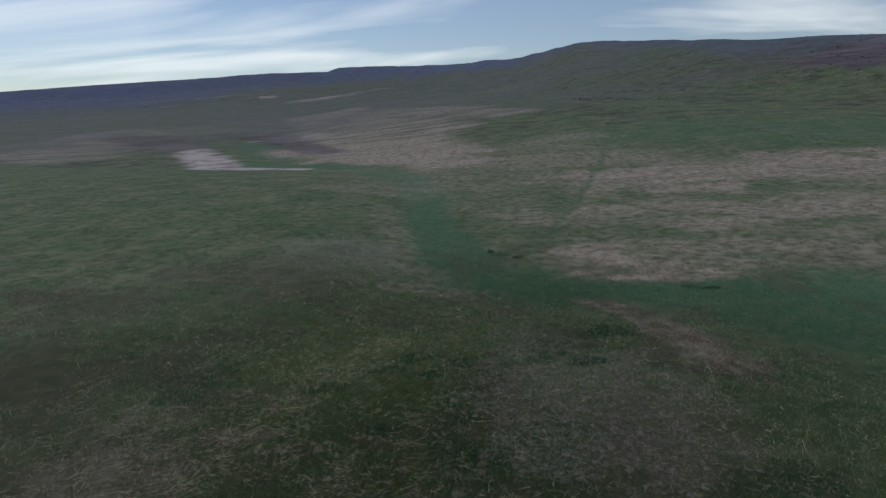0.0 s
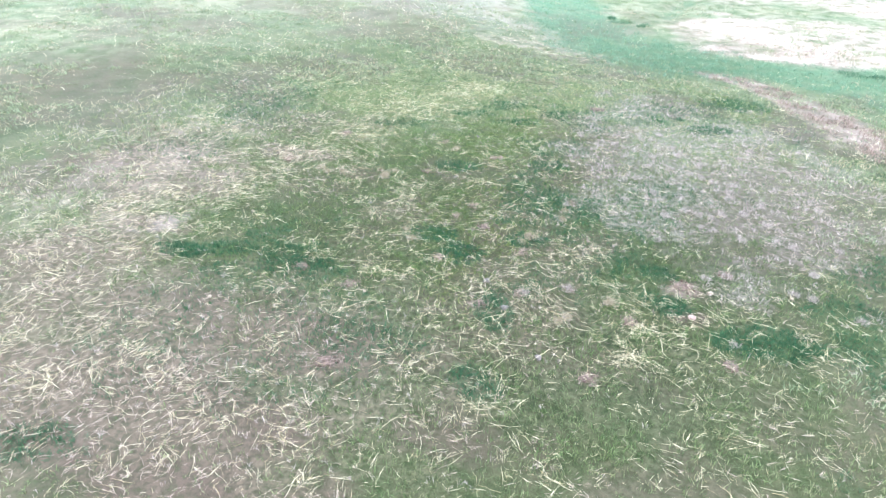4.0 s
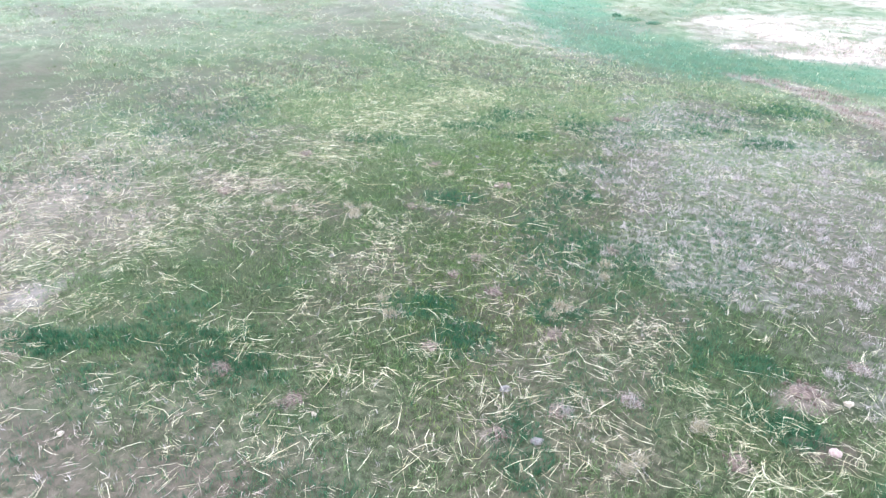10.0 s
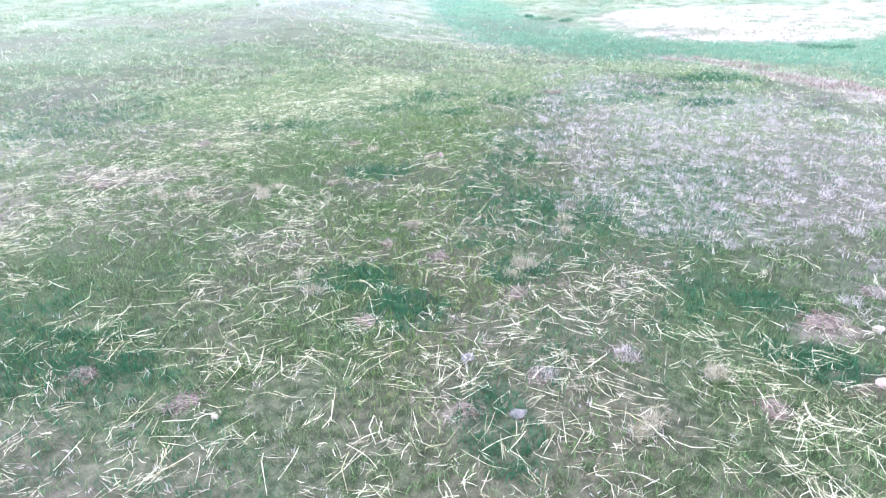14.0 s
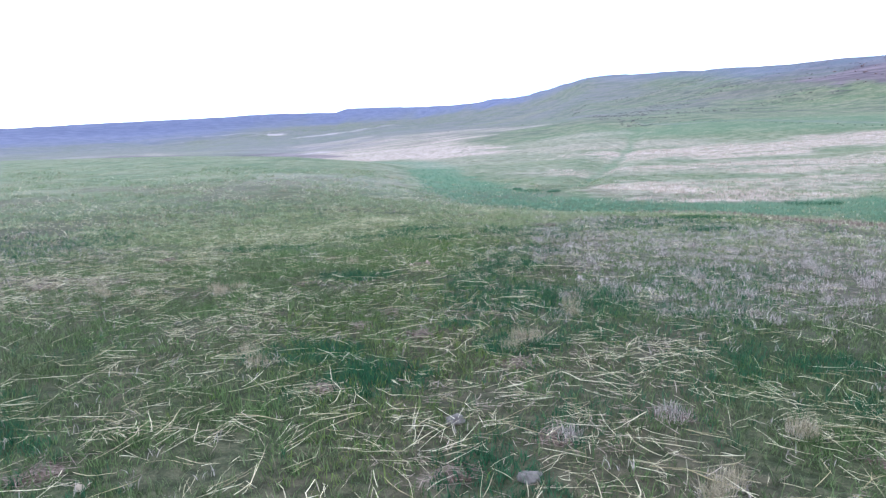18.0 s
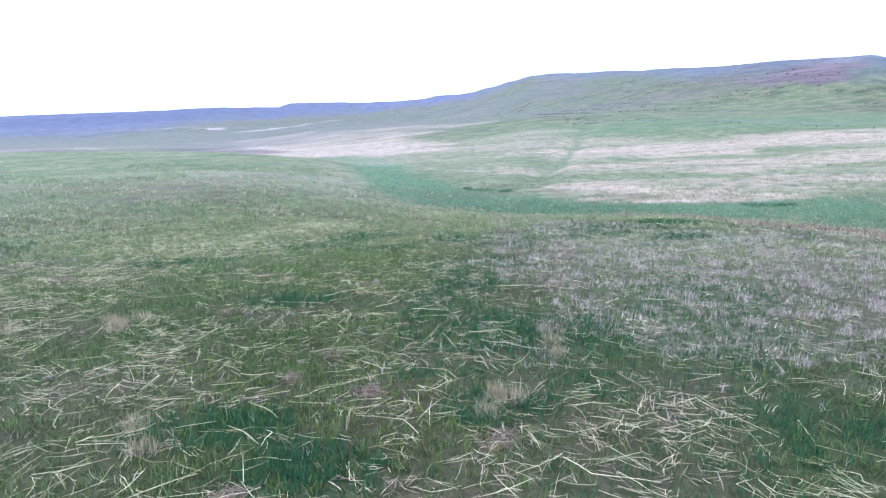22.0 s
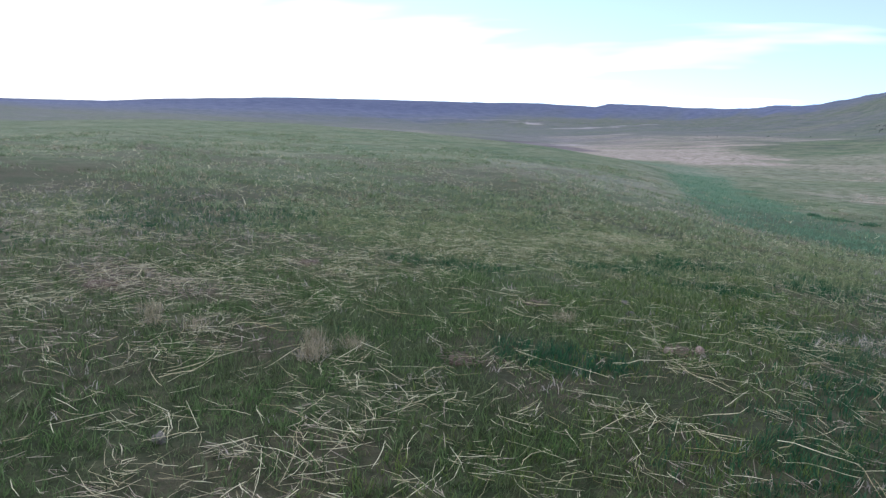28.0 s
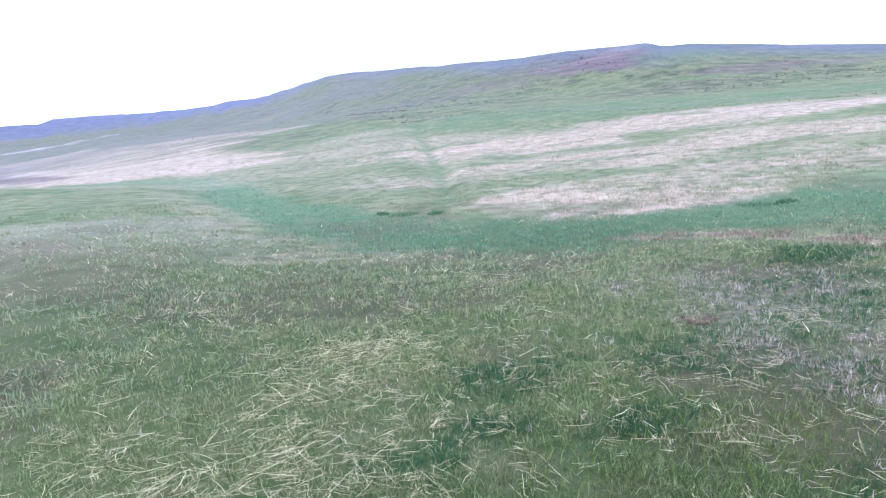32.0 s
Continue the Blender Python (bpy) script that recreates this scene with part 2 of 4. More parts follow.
def cover(x, y):
    """How far each kind of cover holds at a place: dry, lush, bare, grey, litter, scrub."""
    r, a = np.hypot(x, y), np.degrees(np.arctan2(x, y))
    dry, lush, bare, grey, litter, hazed_scrub = (np.zeros(np.shape(x)) for _ in range(6))
    put = lambda old, new_, k=1.0: np.maximum(old, k * new_)
    # green: the creek, the wet hollow, hollows between the straw
    lush = put(lush, ribbon(x, y, [(p, q, 1.12 * w) for p, q, w in CREEK], 0.6, 3, 40, 0.5))
    lush = put(lush, blob(x, y, 24, 20, 10, 9, 0, 0.5, 0.6, 4, seed=41), 0.4)
    lush = put(lush, ribbon(x, y, [(-82, 188, 5), (-64, 160, 9), (-50, 138, 5)], 0.3, 8, 42), 0.9)
    lush = put(lush, blob(x, y, 60, 105, 50, 14, -25, 0.4, 0.6, 15, seed=43), 0.45)
    for cx, cy, rx, ry, k in HOLLOWS:
        lush = put(lush, blob(x, y, cx, cy, rx, ry, 15, 0.45, 0.6, 0.6, seed=cx), k)
    lush = put(lush, step(fractal(x, y, 2.8, 106, 4), 0.55, 0.67) * (1 - step(r, 16, 30)), 0.5)
    gully = ribbon(x, y, [(p, q, 0.5 * w) for p, q, w in GULLY], 0.7, 2, 44)
    track = ribbon(x, y, [(8.5, 66, 0.5), (16.7, 55, 0.5), (26, 48, 0.5), (40, 43, 0.6)], 0.5, 2, 45)
    # pale dry ground of the flats
    streak = 0.60 + 0.40 * step(fractal(0.35 * x + 0.1 * y, y, 4.0, 49, 4), 0.33, 0.52)
    streak = streak * (0.55 + 0.45 * step(fractal(0.22 * x, y, 1.7, 38, 3), 0.36, 0.52))
    far_streak = 0.45 + 0.55 * step(fractal(0.3 * x, y, 9.0, 39, 4), 0.36, 0.54)
    dry = put(dry, np.minimum(1, 1.25 * blob(x, y, 33, 76, 30, 11.5, -8, 0.35, 0.7, 7, seed=50) * streak))
    dry = put(dry, blob(x, y, 24, 52, 23, 8, -15, 0.4, 0.8, 6, seed=51) * streak, 0.75)
    dry = put(dry, blob(x, y, 10.6, 38.2, 8.2, 4.8, -8, 0.25, 0.7, 3, seed=52) * (0.45 + 0.55 * step(fractal(0.5 * x, y, 1.3, 35, 4), 0.40, 0.56)), 0.85)
    dry = put(dry, blob(x, y, 25, 38, 12, 3.5, -20, 0.4, 0.8, 3, seed=48) * streak, 0.6)
    flat_way = [(-10, 106, 6), (-20, 124, 14), (-34, 150, 20), (-50, 212, 24), (-98, 340, 26), (-122, 410, 16)]
    dry = put(dry, np.minimum(1, 1.5 * ribbon(x, y, flat_way, 0.8, 16, 53) * far_streak))
    dry = put(dry, blob(x, y, -2, 98, 26, 26, 10, 0.5, 0.9, 9, seed=54) * far_streak, 0.5)
    dry = put(dry, ribbon(x, y, [(-12, 58, 1.5), (-8.2, 44, 1.4), (-4.4, 33.5, 1.6), (-1.2, 27.6, 1.2)], 0.9, 1.2, 46) * streak, 0.24)
    dry = put(dry, ribbon(x, y, [(-120, 158, 12), (-150, 190, 24), (-190, 280, 26), (-215, 330, 14)], 0.6, 18, 55), 0.75)
    dry = put(dry, ribbon(x, y, [(-138, 394, 16), (-84, 335, 22), (-48, 288, 20), (-20, 240, 14), (0, 198, 7)], 0.7, 14, 47) * far_streak, 1.0)
    dry = put(dry, ribbon(x, y, [(-52, 160, 8), (-40, 140, 8), (-22, 128, 6), (-4, 117, 3)], 0.6, 8, 37), 0.95)
    dry = dry * (1 - 0.6 * gully) * (1 - 0.6 * track)
    lush = put(lush, gully, 0.45)
    bare = put(bare, ribbon(x, y, [(-94, 172, 4), (-76, 146, 6), (-62, 123, 4)], 0.6, 5, 56))
    bare = put(bare, ribbon(x, y, [(-66, 121, 2), (-52, 115, 2.6), (-38, 110, 1.5)], 0.4, 4, 57))
    bare = put(bare, blob(x, y, -76, 214, 12, 18, 10, 0.2, 0.9, 6, seed=58), 0.5)
    for cx, cy, rx, ry in ((-630, 1250, 110, 35), (-480, 1190, 40, 20), (-235, 860, 80, 30), (-150, 720, 26, 12), (-745, 1455, 130, 16), (-225, 780, 50, 24)):
        bare = put(bare, blob(x, y, cx, cy, rx, ry, 0, 0.2, 1.0, 40, seed=cx), 0.9)
    dry = put(dry, ribbon(x, y, ARC, 0.9, 0.7, 59) * (0.45 + 0.55 * step(fractal(x, y, 0.7, 36, 3), 0.40, 0.58)), 0.5)
    bare = put(bare, blob(x, y, -7.95, 3.75, 0.85, 0.34, 60, 0.5, 0.9, 0.4, seed=60), 0.25)
    dry = put(dry, blob(x, y, -2.8, 28.6, 2.6, 1.5, 0, 0.6, 1.1, 0.7, seed=61), 0.4)
    for cx, cy, rx in ((4.8, 5.0, 0.34), (0.5, 2.8, 0.16), (-2.5, 2.6, 0.2)):
        dry = put(dry, blob(x, y, cx, cy, rx, 0.8 * rx, 0, 0.5, 0.9, 0.25, seed=cx), 0.28)
    dry = put(dry, blob(x, y, -7, -0.5, 6, 3.6, 0, 0.6, 0.8, 1.6, seed=67), 0.06)
    dry = put(dry, blob(x, y, -10.5, 6.5, 2.5, 3.5, 0, 0.6, 0.9, 1.2, seed=68), 0.25)
    grey = put(grey, blob(x, y, 5.7, 13.2, 4.4, 6.6, 12, 0.3, 0.7, 1.6, seed=62))
    grey = put(grey, blob(x, y, -10.8, 36, 5.4, 5.6, 30, 0.4, 0.8, 2.4, seed=63))
    grey = put(grey, blob(x, y, -6, -1, 6, 3.6, 0, 0.5, 0.7, 1.6, seed=64), 0.1)
    grey = put(grey, blob(x, y, -13, 8, 4, 7, 0, 0.5, 0.8, 2.0, seed=65), 0.25)
    grey = put(grey, blob(x, y, -20, 26, 9, 5, 0, 0.5, 0.8, 3, seed=66), 0.25)
    litter = put(litter, ribbon(x, y, [(-3.4, 18.5, 0.8), (-5.2, 15.4, 1.1), (-6.6, 9.2, 1.1), (-7.4, 6.2, 1.2), (-9.2, 4.6, 1.3), (-9.0, 1.5, 1.8), (-8, -2, 2.5)], 0.8, 1.2, 70))
    for cx, cy, rx, ry, k in ((-5.0, -1.6, 4.6, 2.2, 0.9), (-8.4, 1.0, 2.2, 2.0, 0.9), (1.4, 0.0, 1.2, 0.5, 0.8), (-10.4, 8.5, 2.6, 2.6, 0.7), (-8.0, 9.4, 1.6, 0.8, 0.5), (3.8, 2.6, 1.4, 0.8, 0.6)):
        litter = put(litter, blob(x, y, cx, cy, rx, ry, 0, 0.5, 0.8, 1.2, seed=cx + 7), k)
    litter = put(litter, blob(x, y, -3.2, 7.0, 2.4, 1.2, -20, 0.5, 0.9, 0.9, seed=72), 0.45)
    litter = put(litter, blob(x, y, 0.5, 2.4, 4.5, 2.6, 0, 0.6, 0.9, 1.1, seed=73), 0.6)
    litter = put(litter, blob(x, y, -4.6, 14.8, 2.2, 1.2, 0, 0.5, 0.9, 0.9, seed=74), 0.55)
    litter = put(litter, step(fractal(x, y, 2.0, 71), 0.54, 0.72) * (1 - step(np.hypot(x + 1, y - 7), 9, 17)), 0.36)
    # sage and shale of the bluffs, with blue distance haze put into the colour
    hazed_scrub = put(hazed_scrub, step(a + 14 * (fractal(x, y, 70, 83) - 0.5), 26, 4) * step(r + 50 * (fractal(x, y, 50, 86) - 0.5), 150, 300) * (0.45 + 0.45 * step(fractal(x, y, 45, 80), 0.36, 0.58)))
    hazed_scrub = put(hazed_scrub, ribbon(x, y, [(24, 146, 1.6), (30, 131, 1.8), (41, 126, 2.0), (50, 103, 1.8), (62, 99, 1.8), (72, 79, 1.6)], 0.9, 4, 87, 0.6), 0.35)
    west = 1 - step(a + 8 * (fractal(x, y, 160, 88) - 0.5), -30, -22)
    hazed_scrub = put(hazed_scrub, step(r, 300, 420) * (1 - step(r, 700, 900)) * (0.25 + 0.5 * step(fractal(0.3 * x, y, 60, 84), 0.42, 0.60)) * (1 - step(a, -10, 0)))
    hazed_scrub = put(hazed_scrub, step(r, 300, 900) * (0.35 + 0.45 * step(fractal(0.3 * x, y, 110, 85), 0.40, 0.60)) * west)
    hazed_scrub = put(hazed_scrub, step(r, 520, 800) * step(a, -14, -6) * (1 - step(a, 2, 8)), 0.7)
    dry = put(dry, blob(x, y, -150, 330, 120, 70, 20, 0.5, 1.0, 40, seed=90), 0.30)
    dry = put(dry, blob(x, y, 114, 216, 6, 9, 0, 0.4, 0.9, 3, seed=92), 0.8)
    lush = put(lush, blob(x, y, 130, 200, 12, 10, 0, 0.5, 0.8, 6, seed=91), 0.6)
    return dry, lush, bare, grey, litter, hazed_scrub


def far_cover(x, y):
    """Out on the meadows, the dark rims of the mesas with blue haze put into their colour, and brown thatch on worn
    earth.
    """
    r, a = np.hypot(x, y), np.degrees(np.arctan2(x, y))
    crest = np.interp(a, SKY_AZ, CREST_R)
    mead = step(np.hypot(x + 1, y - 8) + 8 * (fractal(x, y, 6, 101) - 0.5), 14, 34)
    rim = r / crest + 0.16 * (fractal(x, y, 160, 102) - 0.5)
    hazed_mesa = np.where(a < 0, step(rim, 0.50 + 0.30 * step(a, -30, -18), 0.95), 0.65 * step(rim, 0.80, 0.97))
    brown = np.zeros(np.shape(x))
    for cx, cy, rx, ry, k in ((-5.2, -2.4, 5.4, 2.3, 1.0), (-7.4, 9.3, 1.2, 0.6, 0.9), (-4.2, 0.2, 3.2, 1.3, 0.9), (-8.2, 12.2, 2.6, 1.6, 0.55), (-5.6, 7.2, 1.8, 0.9, 0.45), (-8.6, 0.4, 2.4, 2.0, 0.9), (-8.2, 3.5, 0.7, 0.5, 1.0), (-10.6, 6.5, 3.0, 2.6, 0.8), (-20, 12, 6, 5, 0.6), (-6.6, 9.4, 1.2, 0.5, 0.9),
                              (-4.9, 8.5, 0.6, 0.4, 0.7), (-12.4, 14.5, 2.0, 1.5, 0.6), (-27, 25, 3.5, 1.5, 0.7), (8.5, 10.5, 3.0, 4.0, 0.55), (4.8, 4.95, 0.4, 0.3, 1.0), (9.8, 18.8, 1.6, 3.0, 0.7),
                              (4.9, 3.9, 0.35, 0.25, 0.8), (1.2, -1.0, 1.2, 0.6, 0.6), (-3.0, 1.2, 2.2, 0.8, 0.55), (2.6, 1.6, 1.6, 0.6, 0.35), (9.5, 1.0, 2.5, 2.0, 0.5), (6.5, -1.2, 2.4, 1.2, 0.5)):
        brown = np.maximum(brown, k * blob(x, y, cx, cy, rx, ry, 0, 0.55, 0.9, 0.9 if rx < 4 else 1.8, seed=cx + 3))
    brown = np.maximum(brown, 0.75 * ribbon(x, y, ARC, 0.8, 0.9, 59))
    brown = np.maximum(brown, 0.50 * step(fractal(x, y, 3.6, 105, 4), 0.53, 0.66) * (1 - step(r, 30, 60)))
    return mead, hazed_mesa, brown


def turf(x, y):
    """How thickly real blades stand at a place."""
    away = np.hypot((x + 1.0) / 15, (y - 9) / 18) + 0.25 * (fractal(x, y, 5, 33, 3) - 0.5)
    return 1 - step(away, 0.2, 1.3)


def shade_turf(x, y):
    """Where the ground between the near blades is coloured darker."""
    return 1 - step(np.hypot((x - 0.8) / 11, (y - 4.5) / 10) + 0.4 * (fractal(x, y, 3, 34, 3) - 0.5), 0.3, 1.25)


# ---- materials ----
def node_material(name, rough=0.9):
    m = bpy.data.materials.new(name)
    m.use_nodes = True
    b = m.node_tree.nodes["Principled BSDF"]
    b.inputs["Roughness"].default_value = rough
    b.inputs["Specular IOR Level"].default_value = 0.2
    return m, m.node_tree, b


def noise_node(nt, scale, detail=4.0, coord=None, rough=0.6):
    t = nt.nodes.new("ShaderNodeTexNoise")
    t.inputs["Scale"].default_value, t.inputs["Detail"].default_value, t.inputs["Roughness"].default_value = scale, detail, rough
    if coord:
        nt.links.new(coord, t.inputs["Vector"])
    return t.outputs["Fac"]


def mixed(nt, fac, a, b, blend="MIX"):
    m = nt.nodes.new("ShaderNodeMix")
    m.data_type, m.blend_type = "RGBA", blend
    for slot, v in ((0, fac), (6, a), (7, b)):
        if isinstance(v, tuple):
            m.inputs[slot].default_value = (*v, 1)
        elif isinstance(v, (int, float)):
            m.inputs[slot].default_value = v
        else:
            nt.links.new(v, m.inputs[slot])
    return m.outputs[2]


def remap(nt, v, a, b, lo=0.0, hi=1.0):
    m = nt.nodes.new("ShaderNodeMapRange")
    m.inputs[1].default_value, m.inputs[2].default_value, m.inputs[3].default_value, m.inputs[4].default_value = a, b, lo, hi
    nt.links.new(v, m.inputs[0])
    return m.outputs[0]


def times(nt, a, b):
    m = nt.nodes.new("ShaderNodeMath")
    m.operation, m.use_clamp = "MULTIPLY", True
    nt.links.new(a, m.inputs[0])
    if isinstance(b, (int, float)):
        m.inputs[1].default_value = b
    else:
        nt.links.new(b, m.inputs[1])
    return m.outputs[0]


def ground_material():
    m, nt, b = node_material("prairie_ground", 0.95)
    pos = nt.nodes.new("ShaderNodeNewGeometry").outputs["Position"]
    fields = []
    for name in ("cover_a", "cover_b", "cover_c", "cover_d"):
        at = nt.nodes.new("ShaderNodeAttribute")
        at.attribute_name = name
        sp = nt.nodes.new("ShaderNodeSeparateColor")
        nt.links.new(at.outputs["Color"], sp.inputs[0])
        fields += [sp.outputs[0], sp.outputs[1], sp.outputs[2]]
    dry, lush, bare, grey, litter, hazed_scrub, thick, rise, shale, mead, hazed_mesa, brown = fields
    # contour bands: stretched along the slope, short up it
    band = nt.nodes.new("ShaderNodeMapping")
    band.inputs["Scale"].default_value = (0.03, 0.03, 0.9)
    nt.links.new(pos, band.inputs[0])
    bands = noise_node(nt, 1.0, 5, band.outputs[0], 0.65)
    big, wide, mid, fine, grain = (noise_node(nt, s, d, pos) for s, d in ((0.03, 4), (0.22, 5), (1.1, 6), (7.0, 5), (38.0, 3)))
    col = mixed(nt, remap(nt, mid, 0.38, 0.62), (0.050, 0.098, 0.036), (0.118, 0.148, 0.076))
    col = mixed(nt, remap(nt, wide, 0.42, 0.60, 0, 0.8), col, mixed(nt, remap(nt, fine, 0.3, 0.7), (0.052, 0.108, 0.030), (0.145, 0.172, 0.080)))
    col = mixed(nt, remap(nt, big, 0.42, 0.60, 0, 0.6), col, mixed(nt, remap(nt, mid, 0.4, 0.6), (0.050, 0.092, 0.034), (0.125, 0.134, 0.078)))
    # outer meadow pales with distance: haze and low-angle brightness put into the colour
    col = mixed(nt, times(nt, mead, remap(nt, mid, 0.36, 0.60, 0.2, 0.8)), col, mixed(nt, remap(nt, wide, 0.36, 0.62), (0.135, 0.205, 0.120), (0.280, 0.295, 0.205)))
    col = mixed(nt, times(nt, rise, remap(nt, bands, 0.45, 0.58, 0.0, 0.9)), col, mixed(nt, remap(nt, wide, 0.4, 0.6), (0.060, 0.078, 0.062), (0.185, 0.195, 0.140)))
    col = mixed(nt, times(nt, lush, remap(nt, mid, 0.36, 0.62, 1.0, 0.55)), col, mixed(nt, mead, mixed(nt, remap(nt, fine, 0.35, 0.65), (0.014, 0.050, 0.018), (0.050, 0.120, 0.050)), mixed(nt, remap(nt, fine, 0.35, 0.65), (0.055, 0.145, 0.080), (0.135, 0.255, 0.155))))
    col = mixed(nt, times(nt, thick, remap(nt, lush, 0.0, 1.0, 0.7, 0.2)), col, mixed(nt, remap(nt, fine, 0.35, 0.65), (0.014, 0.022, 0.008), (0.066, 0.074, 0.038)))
    # wind-laid streaks across the far flats
    laid = nt.nodes.new("ShaderNodeMapping")
    laid.inputs["Scale"].default_value, laid.inputs["Rotation"].default_value = (0.030, 0.150, 0.0), (0, 0, radians(-14))
    nt.links.new(pos, laid.inputs[0])
    streaks = remap(nt, noise_node(nt, 1.0, 6, laid.outputs[0], 0.62), 0.42, 0.53, 0.30, 1.0)
    dry = times(nt, dry, mixed(nt, rise, (1, 1, 1), streaks))
    breakup = remap(nt, fine, 0.42, 0.64, 0.08, 0.85)
    col = mixed(nt, times(nt, grey, breakup), col, mixed(nt, remap(nt, grain, 0.35, 0.65), (0.080, 0.072, 0.066), (0.520, 0.480, 0.450)))
    col = mixed(nt, times(nt, brown, remap(nt, fine, 0.34, 0.58, 0.35, 1.0)), col, mixed(nt, remap(nt, grain, 0.35, 0.65), (0.042, 0.031, 0.025), (0.185, 0.138, 0.118)))
    col = mixed(nt, times(nt, dry, remap(nt, mid, 0.36, 0.54, 0.5, 1.0)), col, mixed(nt, remap(nt, mixed(nt, 0.5, fine, mid), 0.36, 0.62), (0.230, 0.165, 0.140), (0.640, 0.540, 0.490)))
    col = mixed(nt, bare, col, mixed(nt, remap(nt, wide, 0.30, 0.52), (0.230, 0.135, 0.130), (0.640, 0.570, 0.580)))
    col = mixed(nt, times(nt, litter, remap(nt, fine, 0.44, 0.62, 0.0, 0.35)), col, (0.300, 0.285, 0.190))
    # far slopes and rims: blue distance haze painted into the base colour
    col = mixed(nt, times(nt, hazed_scrub, 0.68), col, mixed(nt, remap(nt, bands, 0.40, 0.60), (0.118, 0.128, 0.150), (0.215, 0.215, 0.245)))
    col = mixed(nt, hazed_mesa, col, mixed(nt, remap(nt, bands, 0.40, 0.60), (0.095, 0.120, 0.225), (0.160, 0.185, 0.300)))
    col = mixed(nt, times(nt, shale, 0.9), col, mixed(nt, remap(nt, bands, 0.38, 0.62), (0.080, 0.062, 0.095), (0.240, 0.190, 0.225)))
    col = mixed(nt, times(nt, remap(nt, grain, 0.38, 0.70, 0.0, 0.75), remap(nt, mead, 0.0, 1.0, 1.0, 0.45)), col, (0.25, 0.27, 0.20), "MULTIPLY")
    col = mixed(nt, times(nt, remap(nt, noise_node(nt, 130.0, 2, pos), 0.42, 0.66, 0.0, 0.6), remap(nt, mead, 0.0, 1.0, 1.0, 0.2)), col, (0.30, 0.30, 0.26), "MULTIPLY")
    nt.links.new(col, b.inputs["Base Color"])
    bump = nt.nodes.new("ShaderNodeBump")
    bump.inputs["Strength"].default_value, bump.inputs["Distance"].default_value = 0.8, 0.08
    nt.links.new(mixed(nt, 0.5, fine, mid), bump.inputs["Height"])
    nt.links.new(bump.outputs[0], b.inputs["Normal"])
    return m


def stalk_material(name, dark, light, rough=0.7, thin=0.0, patch=None):
    """Blades and stalks: each one has its own shade between dark and light; thin ones let light through."""
    m, nt, b = node_material(name, rough)
    rnd = nt.nodes.new("ShaderNodeNewGeometry").outputs["Random Per Island"]
    col = mixed(nt, rnd, dark, light)
    if patch:
        place = nt.nodes.new("ShaderNodeNewGeometry").outputs["Position"]
        col = mixed(nt, remap(nt, noise_node(nt, 1.3, 3, place), 0.40, 0.62), col, mixed(nt, rnd, *patch))
    nt.links.new(col, b.inputs["Base Color"])
    if thin:
        tr, mx = nt.nodes.new("ShaderNodeBsdfTranslucent"), nt.nodes.new("ShaderNodeMixShader")
        nt.links.new(col, tr.inputs[0])
        mx.inputs[0].default_value = thin
        nt.links.new(b.outputs[0], mx.inputs[1])
        nt.links.new(tr.outputs[0], mx.inputs[2])
        nt.links.new(mx.outputs[0], nt.nodes["Material Output"].inputs[0])
    return m


def stone_material(name, dark, light):
    m, nt, b = node_material(name, 0.85)
    pos = nt.nodes.new("ShaderNodeTexCoord").outputs["Object"]
    spots, grain = noise_node(nt, 9, 5, pos), noise_node(nt, 60, 3, pos)
    col = mixed(nt, remap(nt, spots, 0.35, 0.65), dark, light)
    nt.links.new(mixed(nt, remap(nt, grain, 0.45, 0.7, 0, 0.5), col, (0.4, 0.38, 0.34), "MULTIPLY"), b.inputs["Base Color"])
    bump = nt.nodes.new("ShaderNodeBump")
    bump.inputs["Strength"].default_value, bump.inputs["Distance"].default_value = 0.6, 0.01
    nt.links.new(grain, bump.inputs["Height"])
    nt.links.new(bump.outputs[0], b.inputs["Normal"])
    return m


GROUND = ground_material()
GRASS = stalk_material("green_grass", (0.024, 0.064, 0.018), (0.178, 0.280, 0.108), 0.7, 0.4, ((0.036, 0.058, 0.024), (0.200, 0.250, 0.130)))
PALE_GRASS = stalk_material("pale_green_grass", (0.110, 0.170, 0.075), (0.350, 0.420, 0.220), 0.7, 0.4, ((0.140, 0.160, 0.085), (0.390, 0.400, 0.240)))
LUSH = stalk_material("lush_grass", (0.012, 0.060, 0.028), (0.054, 0.170, 0.084), 0.7, 0.35)
OLIVE = stalk_material("olive_grass", (0.036, 0.072, 0.014), (0.215, 0.300, 0.085), 0.7, 0.4)
CREEK_GRASS = stalk_material("creek_grass", (0.060, 0.140, 0.085), (0.130, 0.250, 0.155), 0.7, 0.35)
BRIGHT_SEDGE = stalk_material("bright_sedge", (0.080, 0.180, 0.110), (0.220, 0.360, 0.245), 0.7, 0.35)
SEDGE = stalk_material("sedge", (0.034, 0.105, 0.056), (0.100, 0.220, 0.130), 0.7, 0.35)
BROWN_TUFT = stalk_material("brown_tuft", (0.095, 0.075, 0.060), (0.430, 0.345, 0.290), 0.75, 0.2)
FLAT_TUFT = stalk_material("flat_tuft", (0.300, 0.245, 0.195), (0.720, 0.630, 0.540), 0.75, 0.2)
MOUND_STRAW = stalk_material("mound_straw", (0.130, 0.098, 0.085), (0.430, 0.345, 0.300), 0.75)
FADED = stalk_material("faded_grass", (0.150, 0.215, 0.120), (0.340, 0.410, 0.260), 0.7, 0.4)
